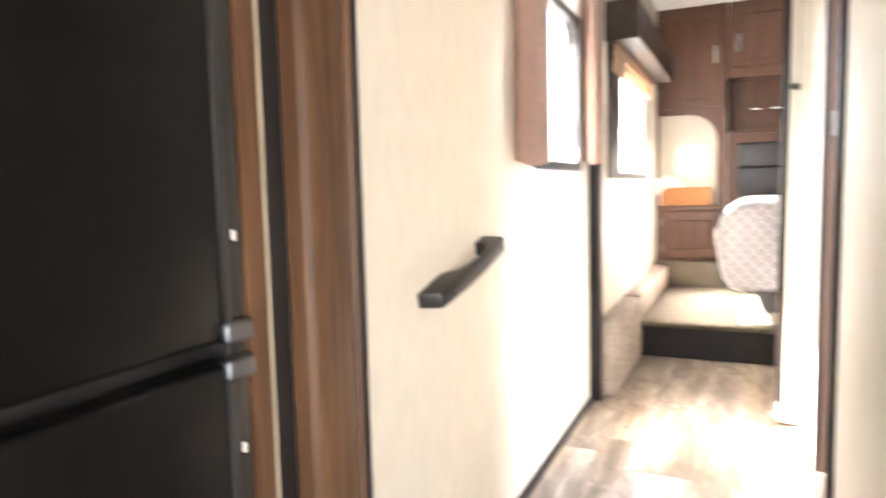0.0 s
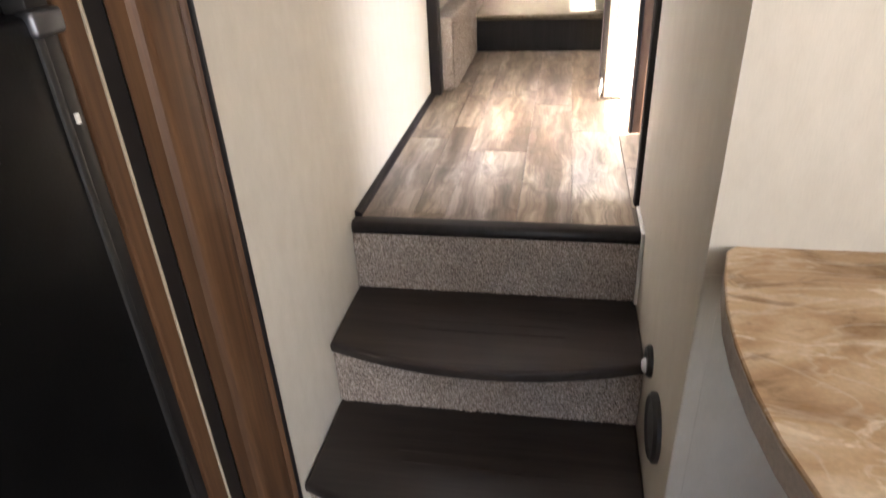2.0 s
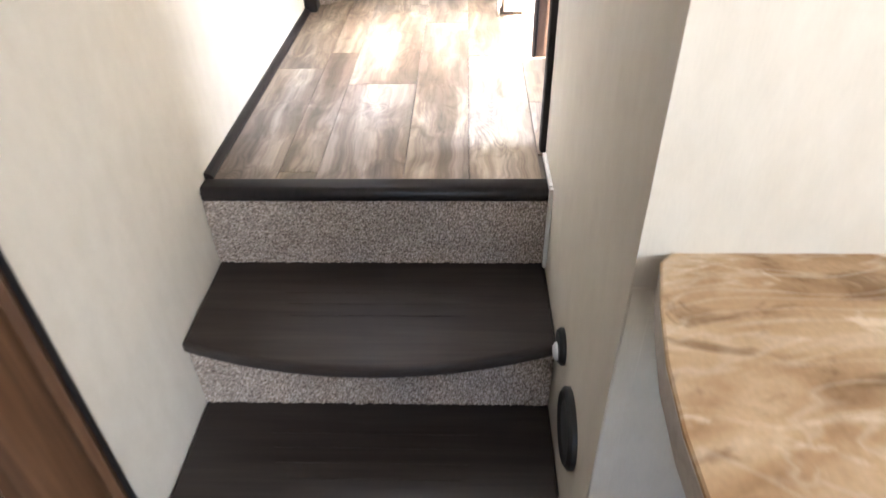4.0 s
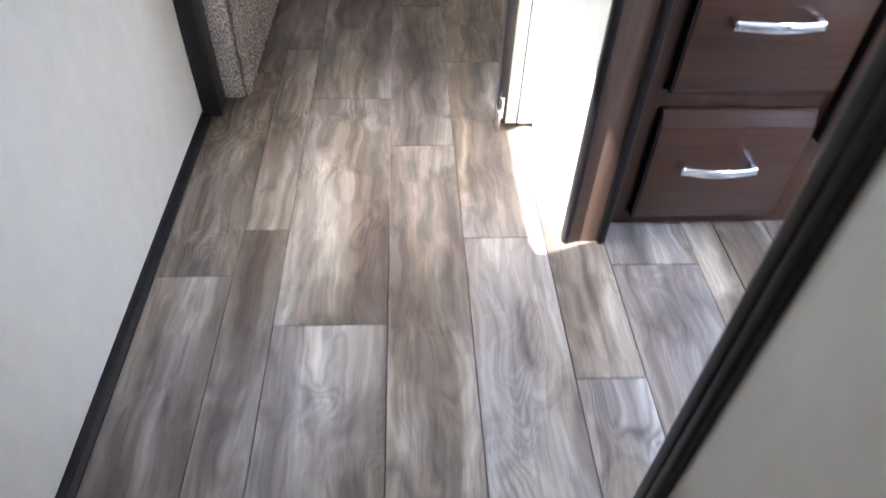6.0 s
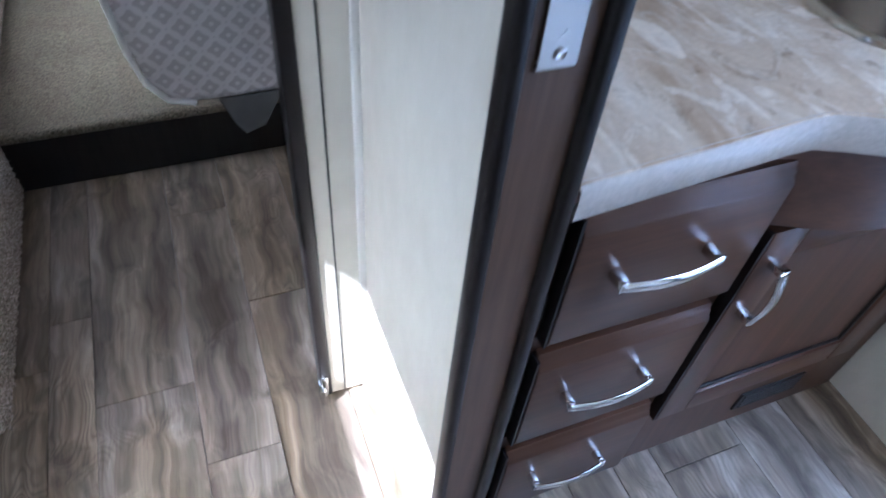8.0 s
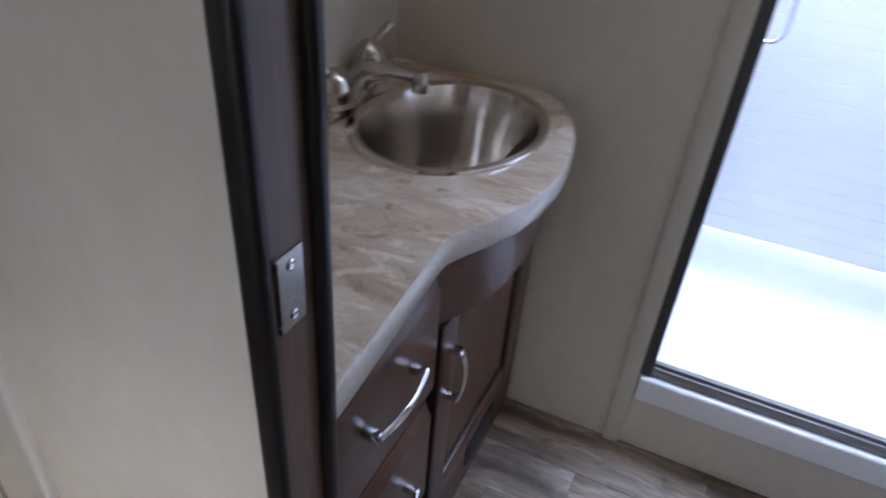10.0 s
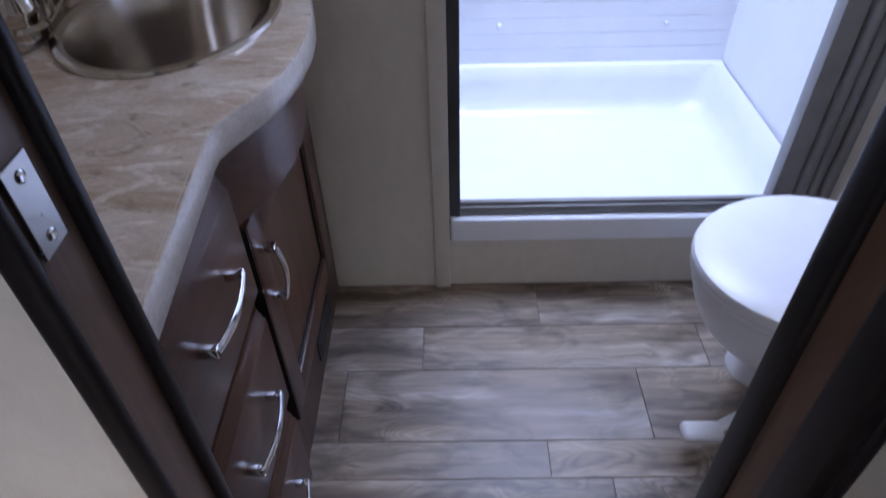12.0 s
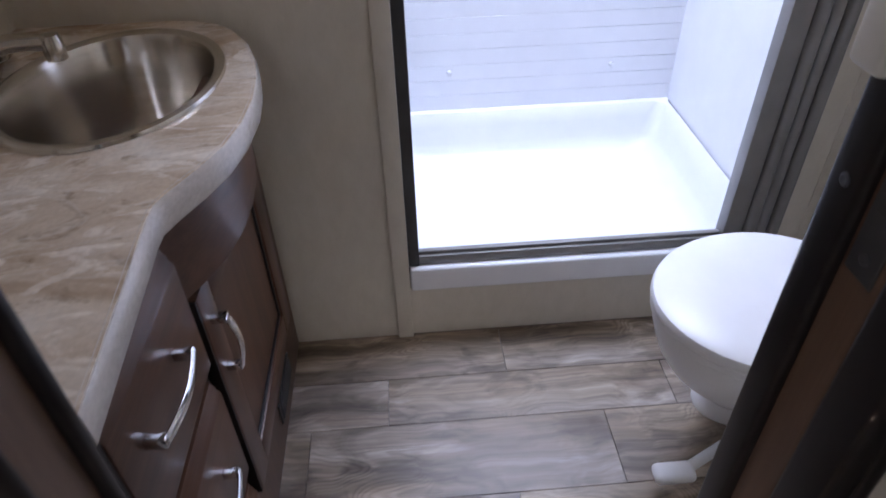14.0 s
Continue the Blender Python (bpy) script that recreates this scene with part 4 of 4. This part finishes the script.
for r in ((1.215, 1.222, 0.255, 0.600), (1.533, 1.540, 0.255, 0.600), (1.222, 1.533, 0.255, 0.262), (1.222, 1.533, 0.593, 0.600)):
    part("bead", box(r[0], r[1], YV - 0.016, YV - 0.010, r[2], r[3], bevel=0.002), ESPRESSO, dv)
part("side_edge", box(1.1515, 1.1548, YV - 0.019, YV, 0.197, 0.658), ESPRESSO, dv, "dark door edge")
bow_pull(dv, (1.182, YV - 0.020, 0.50), (1.182, YV - 0.020, 0.60), (0, -1, 0), 0.027, 0.0068)
part("toe_vent", box(1.40, 1.56, YV - 0.004, YV + 0.002, 0.055, 0.115, bevel=0.002), BLACKPLASTIC, vanity, "black toe vent")
for k in range(4):
    part("vent_slat", box(1.41, 1.55, YV - 0.007, YV - 0.003, 0.064 + 0.012 * k, 0.070 + 0.012 * k), GREYPLASTIC, vanity)

front = [(0.822, 0.684), (1.075, 0.702), (1.105, 0.702), (1.135, 0.690), (1.18, 0.668), (1.23, 0.648), (1.29, 0.636), (1.36, 0.632), (1.43, 0.637), (1.50, 0.650), (1.57, 0.673), (1.63, 0.705), (1.672, 0.742), (1.692, 0.79), (1.697, 0.84)]
apron = [(x, y + 0.035) for x, y in front[2:]]
part("apron", prism(apron + [(x - 0.004, y + 0.016) for x, y in reversed(apron)], 0.672, 0.806, "z"), CABINET, vanity, "curved brown apron", True)
top = thing("countertop", "grey-brown stone-look vanity top with a bowed front", "countertop")
rim = front + [(1.697, YB - 0.002), (0.822, YB - 0.002)]
SC, SRX, SRY = (1.438, 0.850), 0.196, 0.150
bm = bmesh.new()
n = 64
hole = [(SC[0] + SRX * math.cos(2 * math.pi * i / n), SC[1] + SRY * math.sin(2 * math.pi * i / n)) for i in range(n)]
ov = [bm.verts.new((x, y, 0.850)) for x, y in rim]
hv = [bm.verts.new((x, y, 0.850)) for x, y in hole]
es = [bm.edges.new((r[i], r[(i + 1) % len(r)])) for r in (ov, hv) for i in range(len(r))]
bmesh.ops.triangle_fill(bm, use_beauty=True, use_dissolve=False, edges=es)
r = bmesh.ops.extrude_face_region(bm, geom=bm.faces[:])
bmesh.ops.translate(bm, vec=(0, 0, -0.006), verts=[v for v in r["geom"] if isinstance(v, bmesh.types.BMVert)])
bmesh.ops.recalc_face_normals(bm, faces=bm.faces)
part("slab", bm, STONE, top)
lip = front
bm = bmesh.new()
rows = [[bm.verts.new((x, y + o, z)) for x, y in lip] for o, z in ((0.004, 0.8503), (-0.001, 0.8485), (-0.003, 0.843), (-0.003, 0.812), (0.001, 0.806), (0.02, 0.806))]
for p, q in zip(rows, rows[1:]):
    for i in range(len(lip) - 1):
        bm.faces.new((p[i], p[i + 1], q[i + 1], q[i]))
bmesh.ops.recalc_face_normals(bm, faces=bm.faces)
part("edge_band", bm, STONE_EDGE, top, "grey laminate edge", True)

basin = thing("sink", "oval brushed steel drop-in sink", "sink")
k = SRY / SRX
part("bowl", lathe([(SRX + 0.014, 0.851), (SRX + 0.012, 0.856), (SRX + 0.003, 0.8575), (SRX - 0.008, 0.853), (SRX - 0.014, 0.842), (SRX - 0.021, 0.79), (SRX - 0.032, 0.73), (SRX - 0.044, 0.69), (SRX - 0.066, 0.670), (0.03, 0.661), (0.022, 0.660)], SC, 1, k * 1.02, 72), STEEL, basin, smooth=True)
part("drain", lathe([(0.032, 0.6615), (0.030, 0.664), (0.020, 0.663), (0.006, 0.6625)], SC, n=28), CHROME, basin, "chrome drain", True)

tap = thing("faucet", "chrome two-handle faucet with clear knobs", "faucet")
FY, FZ, FX0 = 1.040, 0.8505, 1.428
part("base", prism([(FX0 + 0.125 * math.cos(a), FY + 0.029 * math.sin(a)) for a in [2 * math.pi * i / 36 for i in range(36)]], FZ, FZ + 0.020, "z", 0.006, 2), FAUCET, tap, smooth=True)
for sx in (-1, 1):
    c = (FX0 + sx * 0.088, FY)
    h = part("knob", lathe([(0.036, FZ + 0.016), (0.036, FZ + 0.026), (0.028, FZ + 0.032), (0.031, FZ + 0.048), (0.027, FZ + 0.066), (0.015, FZ + 0.082), (0.005, FZ + 0.086)], c, n=28), FAUCET, tap, smooth=True)
    part("lever", tube([(c[0], c[1], FZ + 0.064), (c[0] + sx * 0.018, c[1] - sx * 0.014, FZ + 0.088), (c[0] + sx * 0.036, c[1] - sx * 0.030, FZ + (0.108 if sx > 0 else 0.096))], [0.010, 0.008, 0.009], 10), FAUCET, h, smooth=True)
part("spout", tube([(FX0, FY, FZ + 0.012), (FX0, FY - 0.004, FZ + 0.040), (FX0, FY - 0.025, FZ + 0.058), (FX0, FY - 0.070, FZ + 0.064), (FX0, FY - 0.115, FZ + 0.060)], [0.019, 0.018, 0.016, 0.0135, 0.012], 16), FAUCET, tap, smooth=True)
part("aerator", lathe([(0.015, FZ + 0.034), (0.0155, FZ + 0.062), (0.013, FZ + 0.070), (0.004, FZ + 0.072)], (FX0, FY - 0.122), n=22), FAUCET, tap, smooth=True)

tap.matrix_world = Matrix.Translation((FX0, FY, 0)) @ Matrix.Rotation(radians(12), 4, "Z") @ Matrix.Translation((-FX0, -FY, 0))

# shower
shower = thing("shower", "white acrylic shower with a raised pan", "shower")
SY0, SY1 = -0.405, 0.50
XS = 1.70
part("curb_face", box(XS + 0.002, XS + 0.06, SY0 - 0.12, 0.434, 0.0, 0.160), WALL, shower, "beige face under the curb")
part("curb", box(XS - 0.012, XS + 0.075, SY0 - 0.12, 0.432, 0.160, 0.232, bevel=0.008, seg=3), SHOWER, shower, smooth=True)
x0, x1 = XS + 0.06, XO - 0.03
RIM = 0.325


bm = bmesh.new()
rings = []
for inset, z, r in ((0.0, RIM, 0.012), (0.010, RIM, 0.02), (0.018, RIM - 0.006, 0.03), (0.030, RIM - 0.05, 0.05), (0.040, RIM - 0.10, 0.06), (0.056, RIM - 0.128, 0.07), (0.085, RIM - 0.143, 0.08), (0.14, RIM - 0.149, 0.09), (0.24, RIM - 0.154, 0.10)):
    rings.append([bm.verts.new((x, y, min(z, 0.231) if x < x0 - 0.03 and z > 0.231 else z)) for x, y in rounded(x0 - 0.06 + min(inset, 0.02), x1 + 0.004 - inset, SY0 - 0.004 + inset, SY1 + 0.004 - inset, r)])
for p, q in zip(rings, rings[1:]):
    for i in range(len(p)):
        bm.faces.new((p[i], p[(i + 1) % len(p)], q[(i + 1) % len(p)], q[i]))
bm.faces.new(rings[-1])
bmesh.ops.recalc_face_normals(bm, faces=bm.faces)
part("pan", bm, SHOWER, shower, smooth=True)
for k in range(35):
    z0 = RIM + 0.047 * k
    part("panel_board", box(x1 + 0.0, x1 + 0.02, SY0 - 0.02, SY1, z0 + 0.0004, min(z0 + 0.0466, CEIL), bevel=0.0007, seg=1), SHOWER, shower)
part("side_wall", box(x0 - 0.02, x1 + 0.02, SY0 - 0.02, SY0, 0.2, CEIL), SHOWER, shower)
part("side_wall", box(x0 - 0.02, x1 + 0.02, SY1, SY1 + 0.02, 0.10, CEIL), SHOWER, shower)
for yy in (0.28, -0.21):
    part("soap_hook", lathe([(0.008, 0), (0.006, 0.006), (0.008, 0.012), (0.004, 0.014)], (0, 0), n=14), SHOWER, shower, smooth=True).matrix_local = pose(x1, yy, 0.445, 0, -90)
part("hose", tube([(2.22 + 0.0, 0.385 + 0.03 * math.cos(a), 0.93 + (0.04 * math.sin(a) if math.sin(a) < 0 else 0.55 * math.sin(a))) for a in [math.pi + i * math.pi / 12 for i in range(-3, 16)]], 0.007, 10), CHROME, shower, "shower hose loop", True)
frame_s = thing("shower_door_frame", "grey aluminium shower frame with folded door", "shower door")
part("track", boxes((XS + 0.005, XS + 0.035, SY0 - 0.02, 0.41, 0.232, 0.258), (XS + 0.012, XS + 0.026, SY0 - 0.02, 0.41, 0.258, 0.268), bevel=0.003), ALU, frame_s, smooth=True)
part("post", box(XS + 0.0, XS + 0.04, 0.408, 0.434, 0.232, CEIL - 0.1, bevel=0.003), GREYPLASTIC, frame_s, "dark post", True)
part("post_seal", box(XS - 0.012, XS + 0.002, 0.434, 0.474, 0.0, CEIL, bevel=0.004), WALL, frame_s, "cream corner bead", True)
part("end_post", box(XS, XS + 0.04, -0.381, -0.333, 0.235, CEIL - 0.1, bevel=0.004), ALU, frame_s, "grey aluminium end post", True)
for k in range(3):
    y1 = -0.384 - 0.030 * k
    part("fold", box(XS - 0.010 + 0.005 * (k % 2), XS + 0.045, y1 - 0.028, y1, 0.235, CEIL - 0.1, bevel=0.012, seg=4), ALU, frame_s, smooth=True)
structure("wall_toilet", boxes((XS, XO, SY0 - 0.20, SY0 - 0.12, 0.0, CEIL), (XS + 0.002, XS + 0.05, SY0 - 0.12, -0.475, 0.234, CEIL)), WALL, "cream wall beside the shower")
part("dome_rim", boxes((1.76, 1.80, -0.32, 0.44, CEIL - 0.02, CEIL), (1.76, XO, -0.32, -0.30, CEIL - 0.02, CEIL), (1.76, XO, 0.42, 0.44, CEIL - 0.02, CEIL)), SHOWER, shower)

# fill light added on the ceiling, out of view, to brighten the vanity
fill_lamp = thing("ceiling_light", "round fill light added on the ceiling, out of view", "ceiling light")
part("base", lathe([(0.11, CEIL), (0.11, CEIL - 0.015), (0.10, CEIL - 0.02)], (1.20, 0.50), n=40), PORCELAIN, fill_lamp, smooth=True)
part("diffuser", lathe([(0.095, CEIL - 0.018), (0.09, CEIL - 0.035), (0.06, CEIL - 0.048), (0.02, CEIL - 0.052)], (1.20, 0.50), n=40), FILLGLOW, fill_lamp, "glowing disc of the added fill light", True)

# toilet
wc = thing("toilet", "white round toilet with a closed lid", "toilet")
TX, TY = 1.280, -0.205


def egg(r, k=1.0):
    return [(TX + r * 0.182 * math.cos(a), TY + r * (0.215 if math.sin(a) > 0 else 0.20) * math.sin(a) * k) for a in [2 * math.pi * i / 56 for i in range(56)]]


def loft(rows):
    bm = bmesh.new()
    rings = [[bm.verts.new((x + back, y - 0.7 * back, z)) for x, y in egg(r)] for r, z, back in rows]
    for p, q in zip(rings, rings[1:]):
        for i in range(56):
            bm.faces.new((p[i], p[(i + 1) % 56], q[(i + 1) % 56], q[i]))
    bm.faces.new(rings[0])
    bm.faces.new(rings[-1])
    bmesh.ops.recalc_face_normals(bm, faces=bm.faces)
    return bm


part("lid", loft([(0.985, 0.447, 0), (1.0, 0.452, 0), (1.0, 0.460, 0), (0.985, 0.468, 0), (0.93, 0.474, 0), (0.6, 0.478, 0), (0.2, 0.479, 0)]), PORCELAIN, wc, smooth=True)
part("seat", loft([(0.965, 0.428, 0), (0.985, 0.432, 0), (0.985, 0.443, 0), (0.97, 0.4465, 0)]), PORCELAIN, wc, smooth=True)
part("bowl", loft([(0.42, 0.0, 0.135), (0.42, 0.018, 0.135), (0.36, 0.04, 0.135), (0.34, 0.08, 0.125), (0.42, 0.13, 0.095), (0.55, 0.19, 0.062), (0.67, 0.24, 0.038), (0.77, 0.285, 0.022), (0.85, 0.33, 0.011), (0.905, 0.37, 0.004), (0.94, 0.40, 0), (0.95, 0.424, 0)]), PORCELAIN, wc, smooth=True)
part("pedal", box(TX - 0.098, TX - 0.052, TY + 0.085, TY + 0.170, 0.045, 0.070, bevel=0.012, seg=3), PORCELAIN, wc, "white foot pedal", True)
part("pedal_arm", tube([(TX - 0.068, TY + 0.10, 0.056), (TX - 0.01, TY - 0.02, 0.056)], 0.012, 10), PORCELAIN, wc, smooth=True)
part("hinge_block", box(TX - 0.12, TX + 0.12, TY - 0.235, TY - 0.18, 0.40, 0.470, bevel=0.012, seg=3), PORCELAIN, wc, smooth=True)

# ---- floor planks ----
plank_mesh = {}


def plank(x0, x1, y0, y1):
    key = (round(x1 - x0, 3), round(y1 - y0, 3))
    if key not in plank_mesh:
        w, h = key
        me = bpy.data.meshes.new("plank")
        g, t = 0.0004, 0.0006
        v = [(g, g, -0.003), (w - g, g, -0.003), (w - g, h - g, -0.003), (g, h - g, -0.003),
             (g + t, g + t, 0), (w - g - t, g + t, 0), (w - g - t, h - g - t, 0), (g + t, h - g - t, 0)]
        f = [(4, 5, 6, 7), (0, 1, 5, 4), (1, 2, 6, 5), (2, 3, 7, 6), (3, 0, 4, 7)]
        me.from_pydata(v, [], f)
        me.materials.append(PLANK)
        plank_mesh[key] = me
    ob = new("plank", plank_mesh[key])
    ob.location = (x0, y0, 0)
    ob.parent = floor


for x0, x1, joints in COURSES:
    lo, hi = (0.016, YS - 0.012) if x1 < 0.71 else (0.12 if x0 < 0.75 else -0.55, 1.08 if x0 < 0.75 else YB - 0.36)
    stops = [lo, *[j for j in joints if lo + 0.01 < j < hi - 0.01], hi]
    for y0, y1 in zip(stops, stops[1:]):
        plank(x0, x1, y0, y1)
for y0, y1 in ((1.088, 1.34), (1.34, YS - 0.012)):
    plank(0.705, 0.80, y0, y1)
